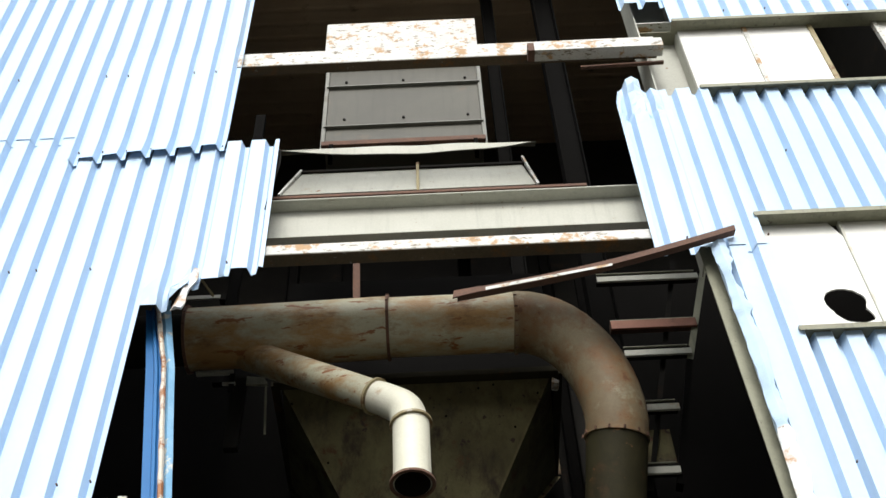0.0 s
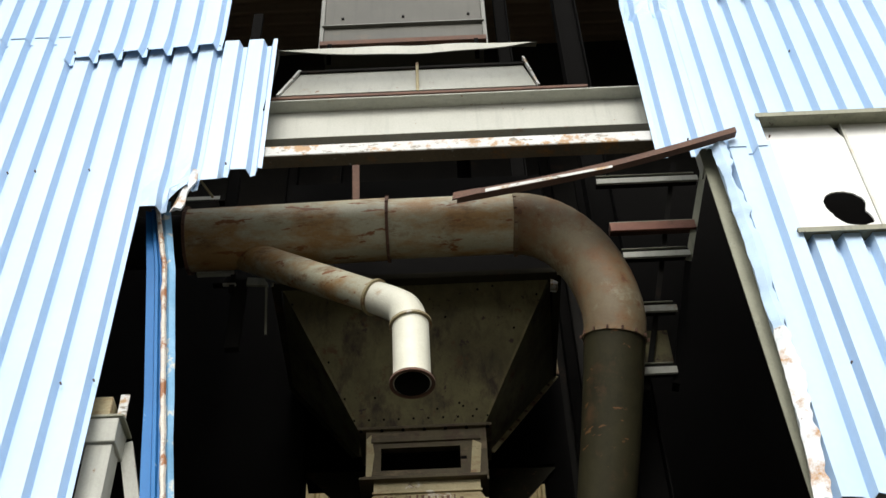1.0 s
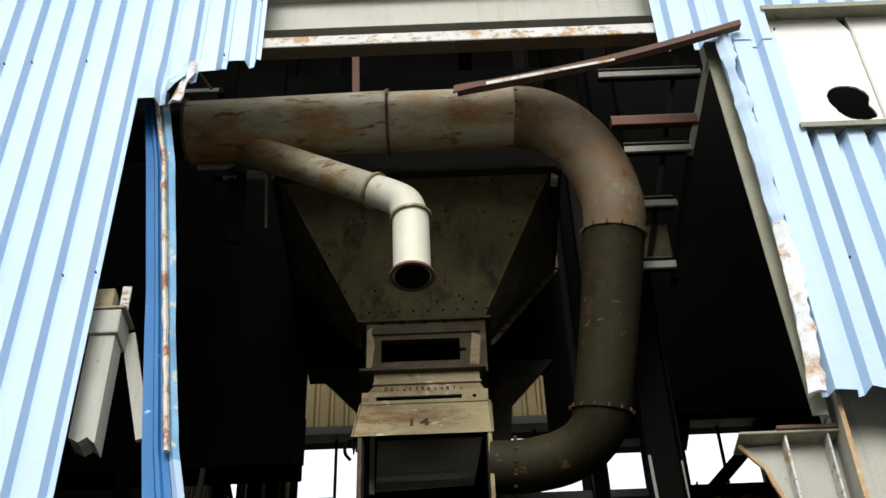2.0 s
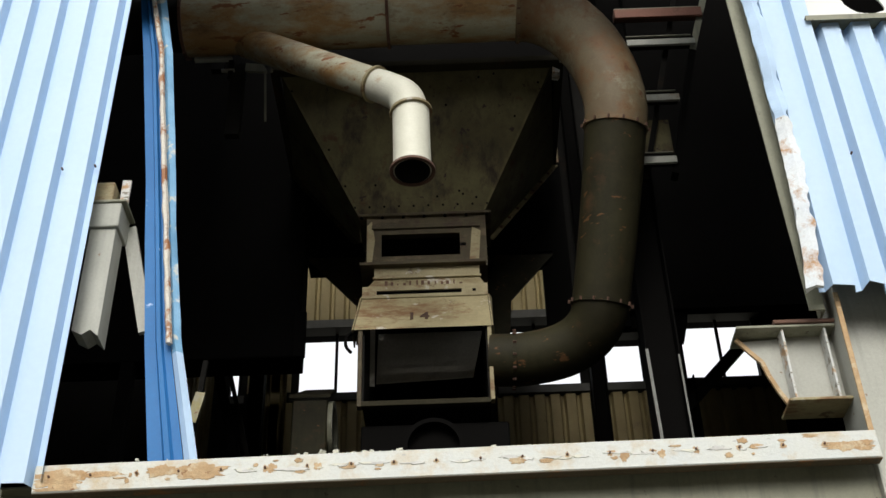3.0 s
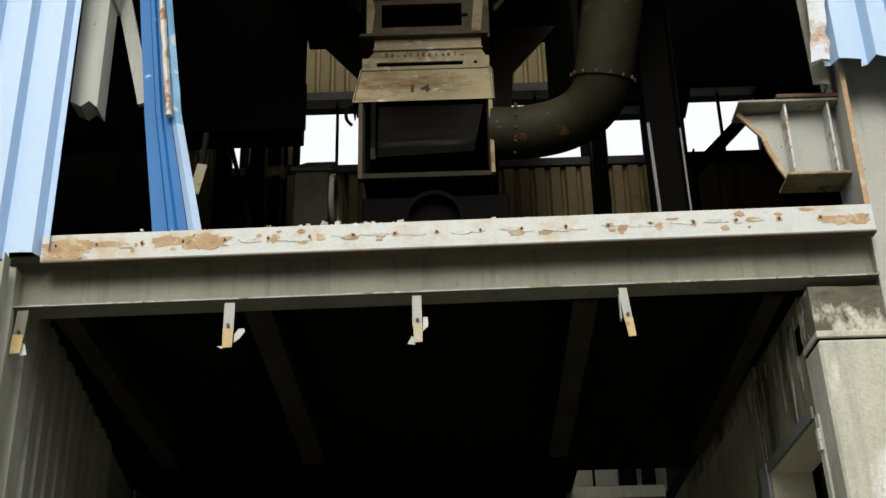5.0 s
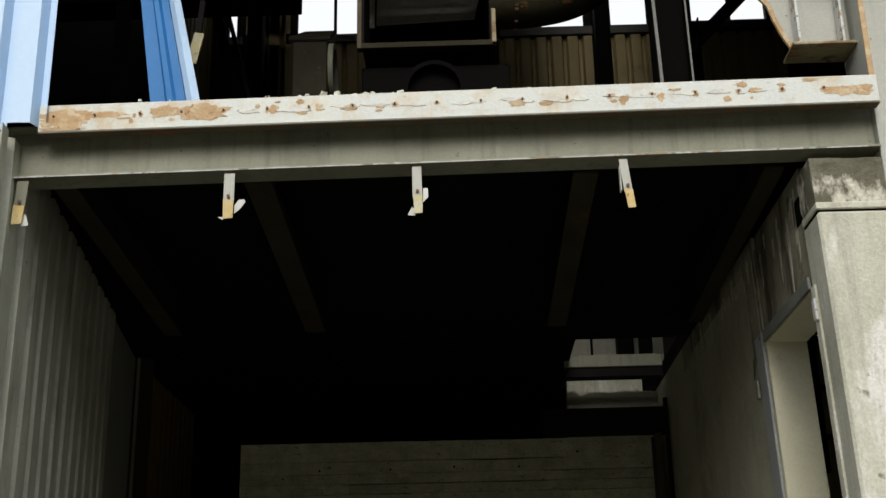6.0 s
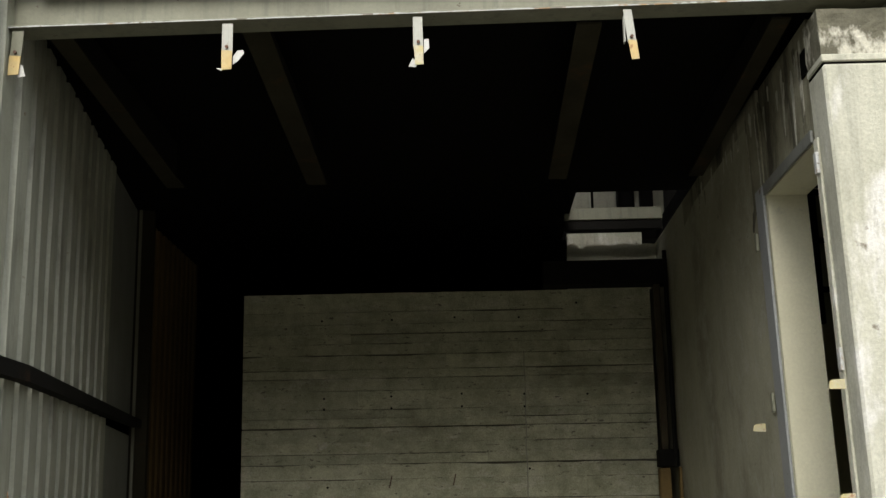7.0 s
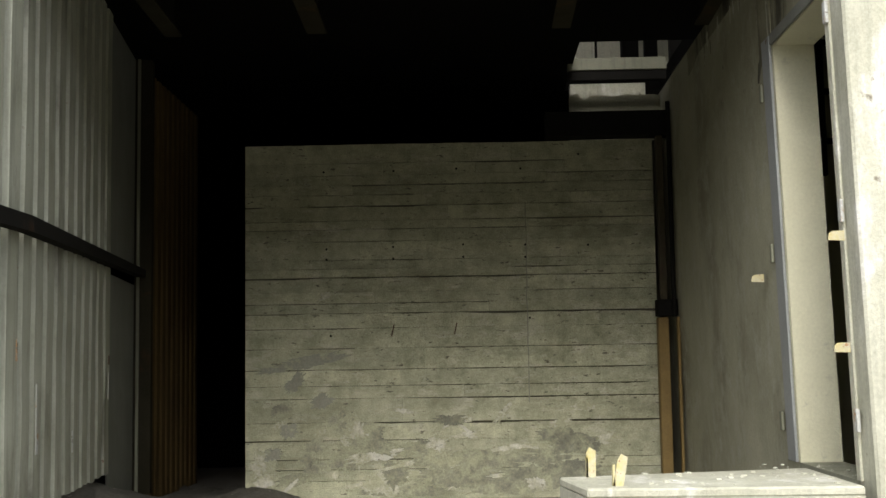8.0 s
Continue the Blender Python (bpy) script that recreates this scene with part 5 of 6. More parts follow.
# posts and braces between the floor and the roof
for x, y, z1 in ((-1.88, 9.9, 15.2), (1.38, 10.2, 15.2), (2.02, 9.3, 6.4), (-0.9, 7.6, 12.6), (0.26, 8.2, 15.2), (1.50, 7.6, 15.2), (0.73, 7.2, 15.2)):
    column(x - 0.07, x + 0.07, y - 0.07, y + 0.07, 3.6 if y > 9 or abs(x) > 1.4 else 9.0, z1, "dark steel post inside the hall", SHADE_BLACK)
solo("brace", bar(bmesh.new(), (1.85, 9.28, 5.96), (2.62, 9.28, 6.765), 0.06, 0.10), DARK, "dark diagonal steel brace", "brace")
solo("brace", bar(bmesh.new(), (-1.31, 8.8, 3.6), (-2.07, 8.8, 6.55), 0.08, 0.06, (0, 1, 0)), SHADE_BLACK, "dark diagonal steel brace", "brace")
solo("brace", bar(bmesh.new(), (-1.21, 8.9, 3.6), (-1.98, 8.9, 6.55), 0.035, 0.05, (0, 1, 0)), DARK, "thin dark diagonal steel brace", "brace")
solo("yellow_plate", bar(bmesh.new(), (-1.60, 6.4, 4.55), (-1.56, 6.4, 4.75), 0.06, 0.01, (0, 1, 0)), YPAINT, "small yellow painted plate", "plate")
solo("angle_post", bar(bmesh.new(), (-1.66, 6.45, 3.6), (-1.56, 6.45, 5.0), 0.03, 0.03, (0, 1, 0)), DARK, "thin dark steel post", "post")

# frame of lit bars beside the elbow; their light and dark are painted in
rack = thing("steel_ladder", (1.8, 6.6, 6.4), "steel ladder with pale edges and one red rung", "ladder")
for z, a, b, m in ((8.71, 1.30, 2.14, STEEL), (8.13, 1.34, 2.02, RUST), (7.82, 1.40, 1.92, STEEL), (7.24, 1.40, 1.72, STEEL), (6.64, 1.30, 1.62, STEEL)):
    rung = part("rung", box(a, b, 6.56, 6.64, z - 0.03, z + 0.035, 0.003), DARK if m is STEEL else m, rack)
    part("lip", box(a, b, 6.535, 6.559, z - 0.075, z - 0.012 if m is STEEL else z + 0.02, 0.003), WHITE_STEEL if m is STEEL else RED, rung)
    part("lip", box(a, b - 0.02, 6.545, 6.559, z + 0.028, z + 0.036, 0.001), STEEL, rung)
part("stile", bar(bmesh.new(), (2.27, 6.60, 8.98), (1.90, 6.62, 7.72), 0.05, 0.09, (0, 1, 0)), STEEL, rack)
# same stile further down, near-black to stand in for shade
part("stile", bar(bmesh.new(), (1.90, 6.62, 7.72), (1.60, 6.62, 6.5), 0.05, 0.09, (0, 1, 0)), SHADE_BLACK, rack)
part("stile", bar(bmesh.new(), (2.00, 6.66, 8.98), (1.40, 6.66, 6.5), 0.04, 0.05, (0, 1, 0)), DARK, rack)
part("plate", box(1.36, 1.64, 6.68, 6.69, 6.68, 7.10, 0), HOPPER, rack)
big = column(1.27, 1.50, 6.9, 7.10, 3.6, 15.2, "broad dark steel post behind the duct with painted-in lit edges", SHADE_BLACK)
# pale bars paint the light that catches the flange edges
part("worn_edge", bar(bmesh.new(), (1.275, 6.893, 5.25), (1.312, 6.893, 3.7), 0.020, 0.008, (0, 1, 0)), PLATE, big, "pale flange edge, the light on it painted in")
part("worn_edge", bar(bmesh.new(), (1.482, 6.893, 5.20), (1.500, 6.893, 3.7), 0.012, 0.008, (0, 1, 0)), PLATE, big, "pale flange edge, the light on it painted in")

# shaft high up behind the torn front
shaft = thing("shaft", (-0.3, 6.6, 10.9), "grey sheet-metal shaft with ribs and peeling paint", "shaft")
part("casing", box(-1.08, 0.48, 6.60, 7.6, 10.87, 12.38, 0.004), SHAFT, shaft)
# white coat carries the light on the shaft's upper section
part("upper_casing", box(-1.14, 0.51, 6.50, 7.6, 12.40, 13.22, 0.004), GIRT, shaft, "white peeling upper casing, its lit look put into the colour")
for z in (11.22, 11.98):
    part("rib", box(-1.10, 0.50, 6.56, 6.60, z - 0.005, z + 0.005, 0), PLATE, shaft)
part("corner_angle", box(-1.12, -1.08, 6.58, 6.62, 10.82, 12.4, 0.003), PLATE, shaft)
part("corner_angle", box(0.48, 0.52, 6.58, 6.62, 10.82, 12.4, 0.003), PLATE, shaft)
part("foot_angle", box(-1.10, 0.50, 6.50, 6.60, 10.79, 10.86, 0.003), RUST, shaft, "red-brown angle")
for x in (-0.9, -0.3, 0.35):
    for z in (11.38, 12.1):
        part("bolt", tube(bmesh.new(), [(x, 6.6, z), (x, 6.585, z)], 0.014, seg=10, wall=0.013), DARK, shaft)
plate = thing("bent_plate", (-0.2, 6.5, 10.6), "sagging bent pale steel plate under the shaft", "plate")
bm = bmesh.new()
prev = None
for k in range(25):
    f = k / 24
    x = -1.46 + f * 2.42
    z = 10.44 + 0.13 * (2 * f - 1.05) ** 2 + 0.008 * noise.noise((f * 5, 0, 0))
    e = 0.02 * noise.noise((f * 4, 3, 0))
    h = 0.19 * (1 - 0.75 * abs(2 * f - 1) ** 2.5)
    cur = [bm.verts.new(p) for p in ((x, 6.40 + e, z), (x, 6.44 + e, z + h), (x, 6.50, z + h + 0.01), (x, 6.41 + e, z - 0.002))]
    if prev:
        for i in range(4):
            bm.faces.new((prev[i], prev[(i + 1) % 4], cur[(i + 1) % 4], cur[i]))
    else:
        bm.faces.new(cur)
    prev = cur
bm.faces.new(list(reversed(prev)))
part("sheet", bm, WHITE_STEEL, plate)
part("hanger", box(-1.02, -0.98, 6.49, 6.53, 10.50, 10.79, 0), SHADE_BLACK, plate)
part("hanger", box(0.38, 0.42, 6.49, 6.53, 10.50, 10.79, 0), SHADE_BLACK, plate)
trough = thing("trough", (-0.2, 5.9, 9.1), "wide pale grey steel trough in two panels", "trough")
part("front_plate", prism(bmesh.new(), [(-1.28, 5.86, 9.12), (-0.16, 5.86, 9.12), (-0.17, 5.94, 9.52), (-1.14, 5.94, 9.52)], (0, 0.012, 0)), WHITE_STEEL, trough)
part("front_plate", prism(bmesh.new(), [(-0.15, 5.86, 9.12), (0.82, 5.86, 9.12), (0.74, 5.94, 9.52), (-0.16, 5.94, 9.52)], (0, 0.012, 0)), WHITE_STEEL, trough)
part("rim", box(-1.16, 0.76, 5.92, 6.02, 9.52, 9.55, 0.003), DARK, trough)
part("end_angle", bar(bmesh.new(), (-1.30, 5.85, 9.10), (-1.15, 5.93, 9.55), 0.02, 0.03, (0, 1, 0)), GIRT, trough)
part("end_angle", bar(bmesh.new(), (0.84, 5.85, 9.10), (0.75, 5.93, 9.62), 0.018, 0.03, (0, 1, 0)), GIRT, trough)
part("seam", box(-0.165, -0.14, 5.85, 5.87, 9.10, 9.5, 0.002), CHUTE, trough)
for x in (-1.0, 0.6):
    part("strut", bar(bmesh.new(), (x, 5.43, 8.19), (x, 5.92, 9.13), 0.05, 0.05, (1, 0, 0)), DARK, trough)

# ---- lower bay ----
pil = thing("pilaster", (1.72, 5.2, 0.0), "pale stained concrete pilaster with a broken cap", "column")
part("shaft", box(1.60, 1.93, 5.08, 5.32, 0.0, 2.988, 0.012), LIME, pil)
part("joint", box(1.606, 1.93, 5.094, 5.32, 2.988, 2.999, 0), SHADE_BLACK, pil, "open dark joint")
part("strap", box(1.597, 1.93, 5.079, 5.32, 2.999, 3.032, 0.004), LIME, pil, "pale strap under the cap")
bm = box(1.600, 1.93, 5.088, 5.32, 3.034, 3.25, 0)
bmesh.ops.subdivide_edges(bm, edges=list(bm.edges), cuts=9, use_grid_fill=True)
for v in bm.verts:
    k = noise.noise(v.co * 9.0) * 0.5 + noise.noise(v.co * 23.0) * 0.3
    if v.co.y < 5.10:
        v.co.y += 0.028 * max(0.0, k + 0.1)
    if v.co.x < 1.61:
        v.co.x += 0.020 * max(0.0, k + 0.1)
part("cap", bm, CAP, pil, "cracked cap with pale chipped spots, dark from dirt and painted shadow")

landing = thing("landing", (1.0, 5.4, 0.0), "worn pale concrete landing in front of the side door", "landing")
part("block", prism(bmesh.new(), [(0.462, 5.102, -0.02), (1.598, 5.072, -0.02), (1.598, 5.948, -0.02), (0.382, 5.628, -0.02)], (0, 0, 0.51)), LIME, landing)
bm = prism(bmesh.new(), [(0.46, 5.10, 0.49), (1.598, 5.07, 0.49), (1.598, 5.95, 0.49), (0.38, 5.63, 0.49)], (0, 0, 0.04))
bmesh.ops.bevel(bm, geom=list(bm.edges), offset=0.008, segments=1, affect="EDGES", profile=0.5)
part("slab", bm, LIME, landing, "pale chipped top slab")
bm = bmesh.new()
rl = random.Random(11)
for k in range(90):
    x, y = 0.75 + rl.random() * 0.85, 5.15 + rl.random() * 0.6
    if k > 60:
        x, y = 1.35 + rl.random() * 0.42, 5.4 + rl.random() * 0.75
    q = 0.0025 + rl.random() ** 3 * 0.009
    z = 0.53
    add_box(bm, -q, q, -q * (0.5 + rl.random()), q, 0, q * 0.6, 0, Matrix.Translation((x, y, z)) @ Matrix.Rotation(rl.random() * 3, 4, "Z"))
solo("landing_debris", bm, PALE, "scattered crumbs and plaster chips on the landing", "debris", kind="stuff")
for x, y, lean in ((0.525, 5.62, 0.0), (0.60, 5.20, 0.02)):
    bm = bmesh.new()
    prism(bm, [(x - 0.022, y, 0.53), (x + 0.022, y, 0.53), (x + 0.024 + lean, y, 0.65), (x - 0.005 + lean, y, 0.665), (x - 0.02 + lean, y, 0.64)], (0, 0.012, 0))
    add_box(bm, x - 0.022, x - 0.012, y, y + 0.04, 0.53, 0.62)
    solo("anchor_stub", bm, YPAINT, "cut-off anchor stub with ochre paint on the landing", "anchor", "anchor stubs")

door = thing("door_1", (1.6, 5.8, 0.53), "open doorway with a blue-grey steel frame and cream reveal", "door", kind="structure")
part("frame_post", box(1.585, 1.60, 6.285, 6.44, 0.53, 2.76, 0.003), FRAME, door)
part("frame_head", box(1.585, 1.60, 5.33, 6.26, 2.70, 2.76, 0.003), PLATE, door)
part("reveal", box(1.605, 1.818, 6.265, 6.279, 0.53, 2.715, 0), PLASTER, door, "cream plastered reveal")
part("soffit", box(1.605, 1.818, 5.33, 6.265, 2.70, 2.719, 0), PLASTER, door)
part("near_frame", box(1.588, 1.60, 5.25, 5.31, 0.53, 2.70, 0.003), LIME, door)
for y, z in ((6.48, 2.49), (6.48, 1.62), (6.50, 0.73), (5.26, 2.58), (5.24, 1.69), (5.22, 0.79)):
    part("hinge", box(1.572, 1.588, y - 0.02, y + 0.02, z - 0.05, z + 0.05, 0.003), STEEL if y > 6 else GIRT, door)
for y, z in ((6.66, 1.50), (5.20, 1.58), (5.19, 1.10)):
    solo("anchor_plate", prism(bmesh.new(), [(1.53, y, z - 0.018), (1.60, y, z - 0.022), (1.60, y, z + 0.022), (1.55, y, z + 0.02), (1.535, y, z + 0.01)], (0, 0.01, 0)), YPAINT, "small yellow-white steel plate sticking out of the wall", "plate", "wall plates")
# the near end of the side wall leans outwards towards the ground
for ob in [door, pil, bpy.data.objects["wall_bay_east"], bpy.data.objects["wall_bay_sill"]]:
    for m in (ob.children if ob.type == "EMPTY" else [ob]):
        for v in m.data.vertices:
            if v.co.y + ob.location.y < 9:
                v.co.x += 0.024 * (2.6 - v.co.z - ob.location.z)
lad = thing("ladder", (2.3, 6.6, 0.53), "dark steel ladder hung from the ceiling of the side room", "ladder")
part("stile", bar(bmesh.new(), (2.02, 6.9, 2.1), (2.02, 6.9, 3.468), 0.04, 0.05, (0, 1, 0)), SHADE_BLACK, lad)
part("stile", bar(bmesh.new(), (2.40, 6.9, 2.1), (2.40, 6.9, 3.468), 0.04, 0.05, (0, 1, 0)), SHADE_BLACK, lad)
for k in range(4):
    part("rung", bar(bmesh.new(), (2.02, 6.9, 2.3 + k * 0.29), (2.40, 6.9, 2.3 + k * 0.29), 0.03, 0.03), SHADE_BLACK, lad)

# corrugated gate leaf, swung inwards
gate = thing("gate_leaf", (-2.3, 7.2, 0.2), "grey corrugated steel gate leaf swung open into the bay", "gate")
GO, GD = Vector((-2.07, 5.33, 0)), Vector((-0.131, 0.991, 0))
GN = Vector((-0.991, -0.131, 0))


def on_gate(u, d, v):
    return GO + GD * u + GN * (d + 0.10 * max(0.0, 0.12 - u)) + Vector((0, 0, v))


RIB = ((0.0, 0.0), (0.64, 0.0), (0.74, 1.0), (0.90, 1.0))
part("upper_sheet", ribbed(-0.42, 2.72, lambda u: 1.775 + 0.012 * u, const(3.46), on_gate, pitch=0.25, depth=0.06, marks=RIB, rows=6, dent=lambda u, v: wave(u, v, 2.5, 0.005)), GATE, gate)
part("lower_sheet", ribbed(-0.42, 2.72, lambda u: 0.38 + 0.02 * noise.noise((u * 9, 0, 0)), lambda u: 1.70 + 0.012 * u, on_gate, pitch=0.25, depth=0.06, marks=RIB, rows=8, dent=lambda u, v: wave(u, v, 2.5, 0.006)), GATE, gate)


def gate_box(u0, u1, d0, d1, v0, v1):
    bm = bmesh.new()
    loop = [on_gate(u0, d0, v0), on_gate(u1, d0, v0), on_gate(u1, d0, v1), on_gate(u0, d0, v1)]
    return prism(bm, loop, GN * (d1 - d0))




def gate_rail(u0, u1):
    loop = [on_gate(u0, -0.07, 1.69 + 0.018 * u0), on_gate(u1, -0.07, 1.69 + 0.018 * u1), on_gate(u1, -0.07, 1.765 + 0.013 * u1), on_gate(u0, -0.07, 1.765 + 0.013 * u0)]
    return prism(bmesh.new(), loop, GN * 0.068)


part("rail", gate_rail(-0.42, 0.12), DARK, gate)
part("rail", gate_rail(0.121, 3.86), DARK, gate)
part("end_plate", gate_box(2.73, 3.86, 0.02, 0.03, 0.02, 1.70), PLATE, gate)
part("end_plate", gate_box(2.73, 3.86, 0.02, 0.03, 1.80, 3.46), PLATE, gate)
part("stile", gate_box(3.86, 3.98, -0.11, 0.02, 0.12, 3.46), JOIST, gate)
part("stile_edge", gate_box(3.84, 3.859, -0.022, 0.0, 0.12, 3.46), STEEL, gate, "thin pale edge")
for u, v, a, b in ((0.14, 1.15, 0.012, 0.05), (0.55, 0.86, 0.010, 0.13), (0.57, 0.70, 0.022, 0.05), (1.45, 0.66, 0.012, 0.06), (2.62, 0.95, 0.012, 0.09), (2.62, 1.12, 0.02, 0.03)):
    part("scar", gate_box(u - a, u + a, -0.004, 0.0, v - b, v + b), GIRT if b > 0.04 else RUST, gate, "scraped bare spot")

# dirt heap along the walls
bm = bmesh.new()
bmesh.ops.create_grid(bm, x_segments=70, y_segments=70, size=1)
for v in bm.verts:
    x, y = -2.3 + v.co.x * 1.5, 8.2 + v.co.y * 2.8
    h = 0.37 * max(0.0, 1 - abs(x + 2.5) / 0.75) * max(0.0, 1 - abs(y - 7.7) / 1.9) + 0.12 * max(0.0, 1 - abs(x + 1.8) / 0.5) * max(0.0, 1 - abs(y - 9.6) / 0.8)
    h += 0.05 * noise.noise((x * 4, y * 4, 0)) + 0.025 * noise.noise((x * 14, y * 14, 0))
    v.co = (x, y, max(h, -0.03))
solo("dirt_heap", bm, DIRT, "heap of grey dirt along the gate and wall", "dirt", kind="stuff", smooth=True)
wall_post = thing("wall_post", (1.49, 9.55, 0), "ochre brown post in the corner with a dark clamp", "post")
part("post", box(1.445, 1.53, 9.50, 9.60, 0.0, 1.40, 0.006), WOOD, wall_post)
part("upper_post", box(1.475, 1.53, 9.52, 9.60, 1.40, 2.85, 0.006), NECK, wall_post, "dark stained upper length")
part("clamp", box(1.44, 1.598, 9.47, 9.61, 1.41, 1.54, 0.004), DARK, wall_post, "dark steel clamp")
part("strip", box(1.578, 1.599, 9.40, 9.46, 0.0, 1.40, 0.003), WOOD, wall_post)
solo("wall_pipe", tube(bmesh.new(), [(1.56, 9.42, 1.40), (1.56, 9.42, 3.1)], 0.018, seg=12, wall=0.017), DARK, "thin dark pipe in the corner", "pipe")

# lit gap in the ceiling at the back
well = thing("broken_slab", (1.2, 9.8, 2.9), "broken concrete slab edge with a steel channel, lit from above", "slab")
part("channel", box(0.80, 1.598, 9.62, 9.70, 3.415, 3.515, 0.004), STEEL, well)
# dark strip painted in for the unlit gap under the channel
part("soffit_plate", box(0.80, 1.598, 9.64, 9.70, 3.335, 3.413, 0.004), DARK, well)
part("mullion", box(1.567, 1.686, 10.6, 10.66, 3.6, 4.6, 0), SHADE_BLACK, well)
part("mullion", box(1.13, 1.148, 10.6, 10.66, 3.6, 4.6, 0), SHADE_BLACK, well)
bm = bmesh.new()
loop = [(0.84, 10.0, 2.90)]
loop += [(0.84 + 0.83 * k / 14, 10.0, 3.285 + 0.05 * noise.noise((k * 0.7, 1, 0)) + 0.025 * noise.noise((k * 2.3, 4, 0))) for k in range(15)]
loop += [(1.67, 10.0, 2.90)]
prism(bm, loop, (0, 0.12, 0))
part("broken_edge", bm, MOULD, well)
part("pale_face", box(0.87, 1.52, 10.3, 10.42, 2.9, 3.46, 0.0), LIME, well, "limewashed face behind the broken edge")
solo("wall_beyond", box(0.2, 2.4, 11.5, 11.7, 3.6, 4.9, 0), LIME, "pale concrete wall beyond the gap", "wall", kind="structure")
# canopy out of view, added to cut the sky light through the gap
solo("roof_beyond", box(0.2, 2.4, 10.73, 11.7, 4.905, 5.0, 0), CONC, "unseen slab added over the gap to hold back skylight", "roof", kind="structure")
solo("beam_rear", box(0.60, 1.598, 9.50, 9.70, 2.857, 3.052, 0.004), DARK, "dark beam over the concrete wall", "beam")

# rubble on the girt
bm = bmesh.new()
rr = random.Random(8)
for k in range(40):
    x = -0.75 + rr.random() * 0.5 if k < 28 else -1.9 + rr.random() * 3.4
    q = 0.003 + rr.random() ** 2 * 0.011
    add_box(bm, -q, q, -q, q * rr.random(), 0, q * (0.6 + rr.random()), 0, Matrix.Translation((x, 5.05 + rr.random() * 0.02, 3.624)) @ Matrix.Rotation(rr.random() * 3, 4, "Z") @ Matrix.Rotation(rr.random() * 0.5, 4, "X"))
solo("rubble", bm, PALE, "small white crumbs lying on the girt", "rubble", kind="stuff")

# cement patches and pale scuffs on the concrete


def blot(cx, cz, rx, rz, turn, seed):
    n = 90
    y = 9.6805 + 0.0016 * abs(math.sin(seed * 7.3))
    loop = []
    for k in range(n):
        a = 2 * math.pi * k / n
        j = 1 + 0.45 * noise.noise((math.cos(a) * 1.6, math.sin(a) * 1.6, seed)) + 0.40 * noise.noise((math.cos(a) * 5, math.sin(a) * 5, seed)) + 0.25 * noise.noise((math.cos(a) * 14, math.sin(a) * 14, seed))
        u, v = math.cos(a) * rx * j, math.sin(a) * rz * j
        loop.append((cx + u * math.cos(turn) - v * math.sin(turn), y, cz + u * math.sin(turn) + v * math.cos(turn)))
    return prism(bmesh.new(), loop, (0, 0.012, 0))


for cx, cz, rx, rz, turn in ((-1.32, 1.10, 0.26, 0.05, 0.15), (-1.62, 1.03, 0.14, 0.025, 0.1), (-1.45, 0.92, 0.10, 0.05, 0.8), (-1.22, 0.78, 0.08, 0.06, 0.2), (-1.50, 0.55, 0.07, 0.06, 0.0), (-1.62, 0.36, 0.07, 0.05, 0.2)):
    part("cement_patch", blot(cx, cz, rx, rz, turn, cx * 3), CEMENT, wall_back)
for cx, cz, rx, rz, turn in ((-0.95, 0.45, 0.10, 0.20, 0.1), (-0.80, 0.35, 0.22, 0.05, 0.2), (-0.45, 0.30, 0.34, 0.018, 0.22), (-0.60, 0.18, 0.45, 0.02, 0.18), (-0.33, 0.42, 0.11, 0.055, 0.5), (-0.75, 0.12, 0.16, 0.08, 0.0),
                             (-1.70, 0.25, 0.09, 0.12, 0.0), (-0.05, 0.52, 0.10, 0.012, -0.7), (0.30, 0.40, 0.16, 0.02, 0.1), (-1.2, 1.62, 0.05, 0.03, 0.3)):
    part("scuff", blot(cx, cz, rx, rz, turn, cx * 5 + 1), SCUFF, wall_back)
for cx, cz, rx, rz, turn in ((-0.15, 0.17, 0.34, 0.07, 0.05), (0.22, 0.10, 0.30, 0.06, 0.0), (-1.45, 0.16, 0.12, 0.05, 0.1), (-0.55, 0.06, 0.40, 0.04, 0.0), (-1.10, 0.62, 0.09, 0.06, 0.3), (-1.55, 0.72, 0.10, 0.05, 0.4), (0.55, 0.30, 0.16, 0.05, 0.1), (-0.20, 0.62, 0.14, 0.04, 0.0), (-1.02, 0.33, 0.13, 0.09, 0.2), (0.10, 0.30, 0.30, 0.07, 0.0), (0.42, 0.17, 0.26, 0.08, 0.0), (-0.45, 0.40, 0.20, 0.05, 0.1), (-1.35, 0.30, 0.08, 0.05, 0.3), (-1.28, 0.42, 0.10, 0.05, 0.1), (0.75, 0.42, 0.20, 0.05, 0.1)):
    part("smudge", blot(cx, cz, rx, rz, turn, cx * 4 + 2), SMUDGE, wall_back)
rs = random.Random(21)
for k in range(12):
    cx, cz = -1.2 + 2.4 * rs.random(), 0.08 + 0.5 * rs.random()
    part("smudge", blot(cx, cz, 0.10 + 0.16 * rs.random(), 0.03 + 0.06 * rs.random(), rs.random() * 0.6 - 0.3, k * 2.7), SMUDGE, wall_back)
for k in range(26):
    cx, cz = -1.75 + 2.9 * rs.random(), 0.1 + 0.62 * rs.random()
    part("scuff", blot(cx, cz, 0.03 + 0.08 * rs.random(), 0.012 + 0.035 * rs.random(), rs.random() * 1.2 - 0.3, k * 1.9), SCUFF, wall_back)
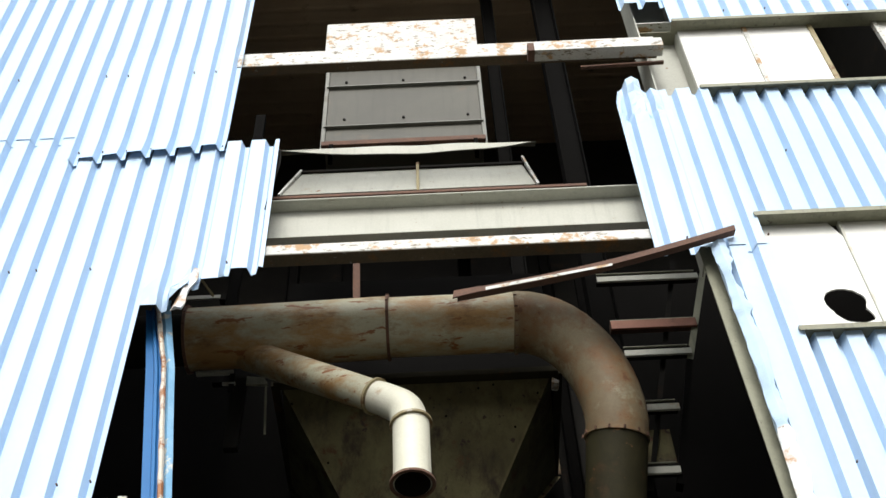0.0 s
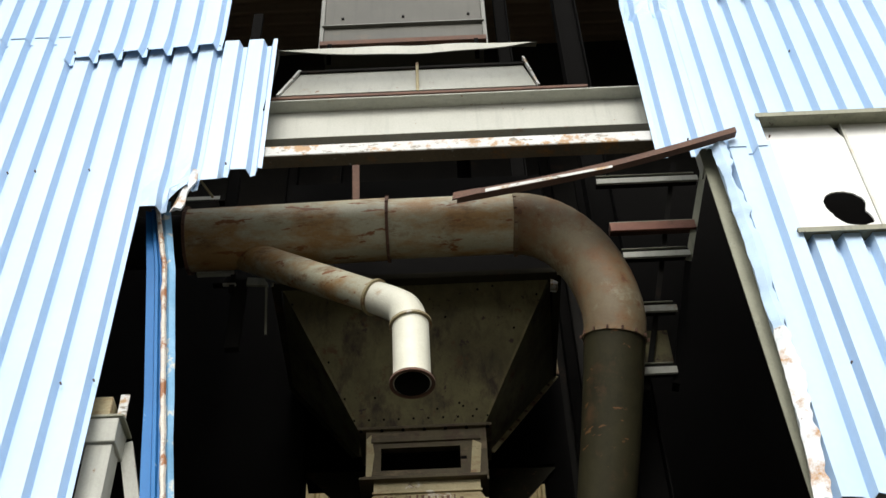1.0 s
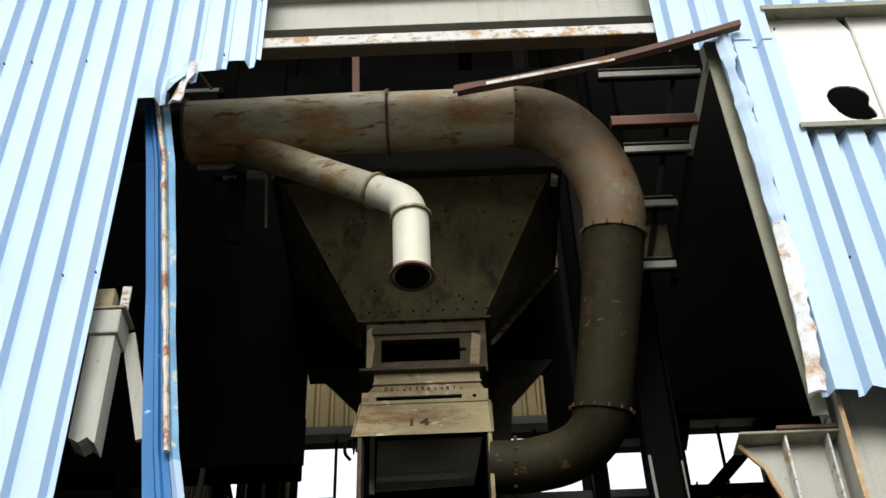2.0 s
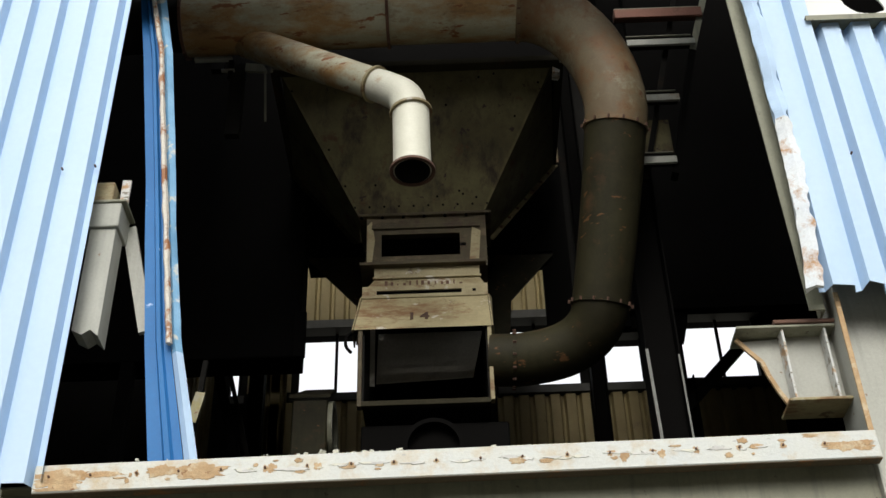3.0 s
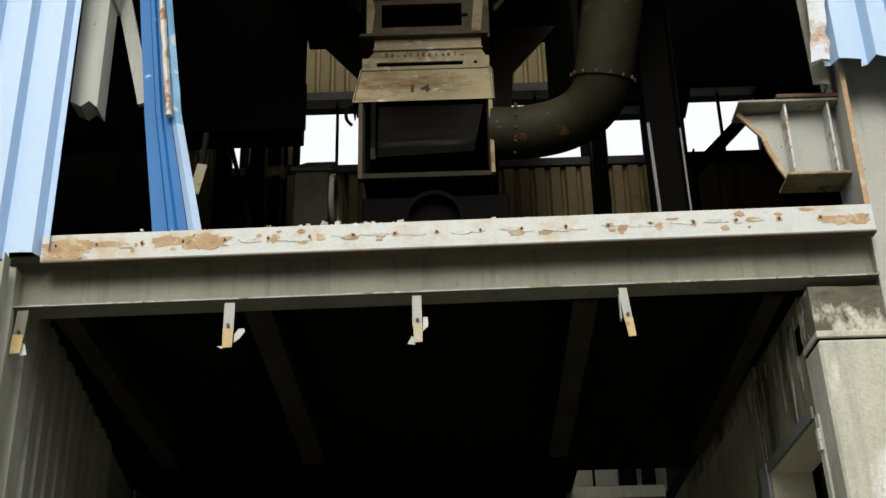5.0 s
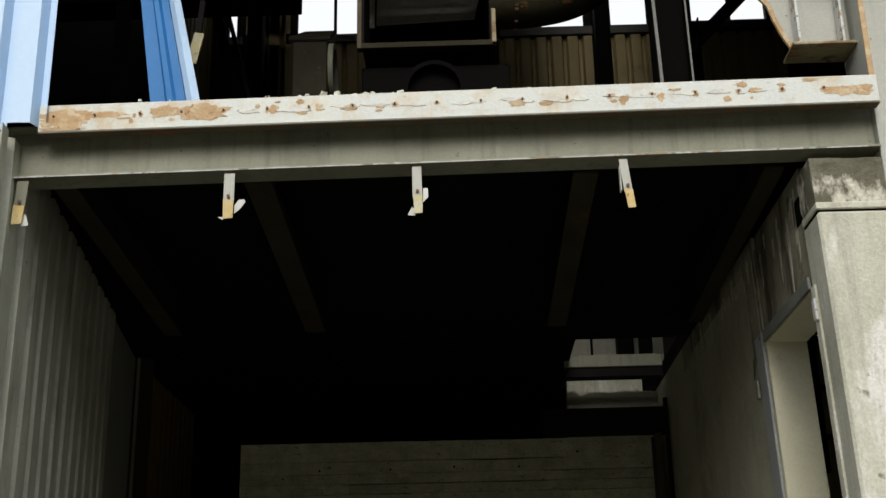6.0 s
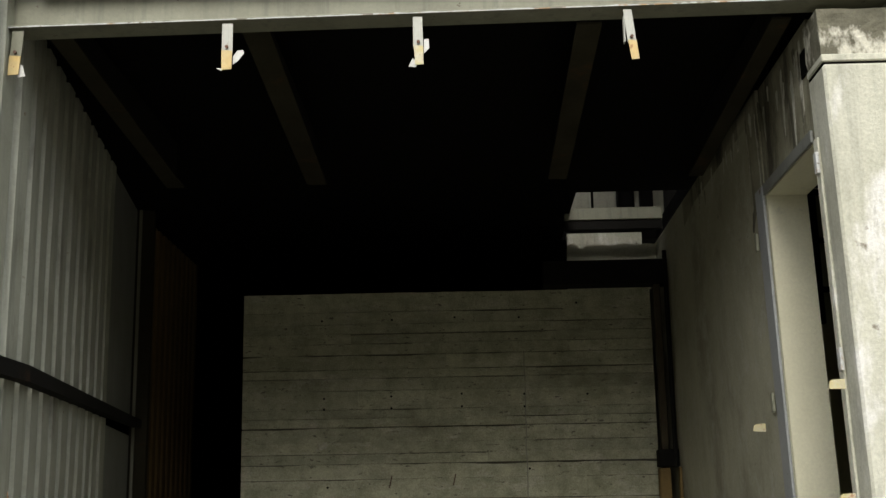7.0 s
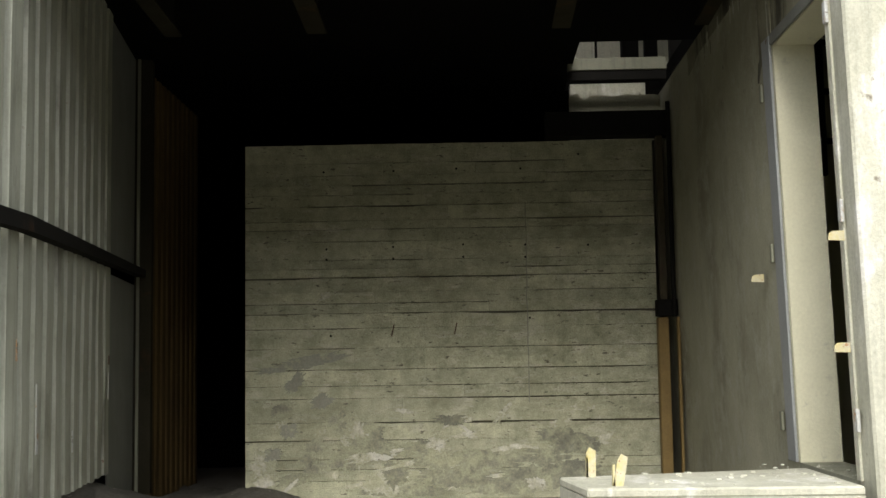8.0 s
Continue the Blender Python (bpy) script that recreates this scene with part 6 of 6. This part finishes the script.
# near-black discs standing in for shaded tie holes, and nail marks in the concrete
for x0, z0 in ((-1.18, 2.0), (-1.18, 1.915), (-0.64, 2.01), (-0.64, 1.915), (-0.075, 2.02), (-0.075, 1.92), (0.425, 2.01), (0.425, 1.91), (0.93, 2.0), (-1.2, 2.63), (-0.63, 2.63), (-0.12, 2.64), (0.40, 2.63), (0.87, 2.74), (-1.15, 1.3), (0.45, 1.42)):
    part("tie_hole", tube(bmesh.new(), [(x0, 9.68, z0), (x0, 9.70, z0)], 0.009, seg=8, wall=0.0085), SHADE_BLACK, wall_back)
part("crack", ribbon(2.35, 0.75, 40, lambda z: [(0.432 + 0.012 * noise.noise((z * 6, 1, 0)) + dx, y) for dx, y in ((-0.004, 9.682), (0.004, 9.682), (0.004, 9.688), (-0.004, 9.688))]), CEMENT, wall_back)
for x0, z0 in ((-0.66, 1.33), (-0.155, 1.34)):
    part("nail_mark", bar(bmesh.new(), (x0, 9.683, z0 - 0.04), (x0 + 0.02, 9.683, z0 + 0.05), 0.008, 0.008, (0, 1, 0)), RUST, wall_back)
# mildew with painted ceiling shade, run on from the lintel along the side wall
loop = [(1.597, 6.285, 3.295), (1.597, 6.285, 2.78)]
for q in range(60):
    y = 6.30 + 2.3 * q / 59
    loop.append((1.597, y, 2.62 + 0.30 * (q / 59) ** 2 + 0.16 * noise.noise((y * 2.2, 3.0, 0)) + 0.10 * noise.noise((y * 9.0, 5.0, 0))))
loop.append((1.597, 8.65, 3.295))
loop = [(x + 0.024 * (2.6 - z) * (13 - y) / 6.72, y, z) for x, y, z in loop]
part("mildew_bloom", prism(bmesh.new(), loop, (0.0025, 0, 0)), MILDEW_SHADE, bpy.data.objects["wall_bay_east"], "mildew and painted ceiling shade on the upper wall")
rd = random.Random(29)
for k in range(34):
    y0, z0 = 5.42 + 2.6 * rd.random() ** 1.4, 3.26 - 0.12 * rd.random()
    h, w = 0.08 + 0.34 * rd.random() ** 2, 0.010 + 0.03 * rd.random()
    loop = []
    for q in range(24):
        a = 2 * math.pi * q / 24
        c, e = math.cos(a), math.sin(a)
        loop.append((1.5945, y0 + c * w * (1 + 0.6 * noise.noise((c * 2, e * 2, k * 3.0))) * (0.45 + 0.55 * max(0.0, e)), z0 - h / 2 + e * h / 2 * (1 + 0.3 * noise.noise((c * 3, e * 3, k * 5.0)))))
    if y0 >= 6.2:
        loop = [(x + 0.024 * (2.6 - z) * (13 - y) / 6.72 + 0.001, y, z) for x, y, z in loop]
    part("lime_drip" if k % 3 else "dark_run", prism(bmesh.new(), loop, (0.002, 0, 0)), LIME if k % 3 else CAP, bpy.data.objects["wall_bay_lintel" if y0 < 6.2 else "wall_bay_east"], "white lime run" if k % 3 else "dark damp run")
# pocket is a black plate on the surface, its shade painted
part("pocket", box(1.592, 1.599, 5.335, 5.425, 3.04, 3.165, 0.0), SHADE_BLACK, pil, "near-black plate for the shade of a broken pocket")

# board courses of the concrete wall
rw = random.Random(3)
COURSES = (0.0, 0.15, 0.24, 0.32, 0.47, 0.61, 0.80, 0.90, 1.03, 1.20, 1.36, 1.48, 1.56, 1.65, 1.77, 1.84, 1.91, 2.06, 2.16, 2.23, 2.35, 2.44, 2.52, 2.60, 2.70, 2.855)
STRONG = (0.61, 1.03, 1.48, 1.77, 2.35)
for lo, hi in zip(COURSES, COURSES[1:]):
    x = -1.84
    while x < 1.46:
        l = min(0.5 + rw.random() * 1.3, 1.47 - x)
        if 1.47 - x - l < 0.3:
            l = 1.47 - x
        d = rw.random() * 0.007
        gap = 0.006 + 0.008 * rw.random() if hi in STRONG else 0.0055 * (0.1 + 1.3 * rw.random() ** 1.5)
        n = max(6, int(l / 0.035))
        loop = [(x + 0.0008, 9.69 - d, lo + 0.0005), (x + l - 0.0008, 9.69 - d, lo + 0.0005)]
        for k in range(n, -1, -1):
            a = x + 0.0008 + (l - 0.0016) * k / n
            w = gap * (0.9 + 1.6 * noise.noise((a * 2.3, hi * 9, 0))) + 0.004 * noise.noise((a * 17, hi * 5, 2))
            loop.append((a, 9.69 - d, hi - max(w, 0.0006)))
        part("board_mark", prism(bmesh.new(), loop, (0, 0.018 + d, 0)), BOARD, wall_back)
        x += l
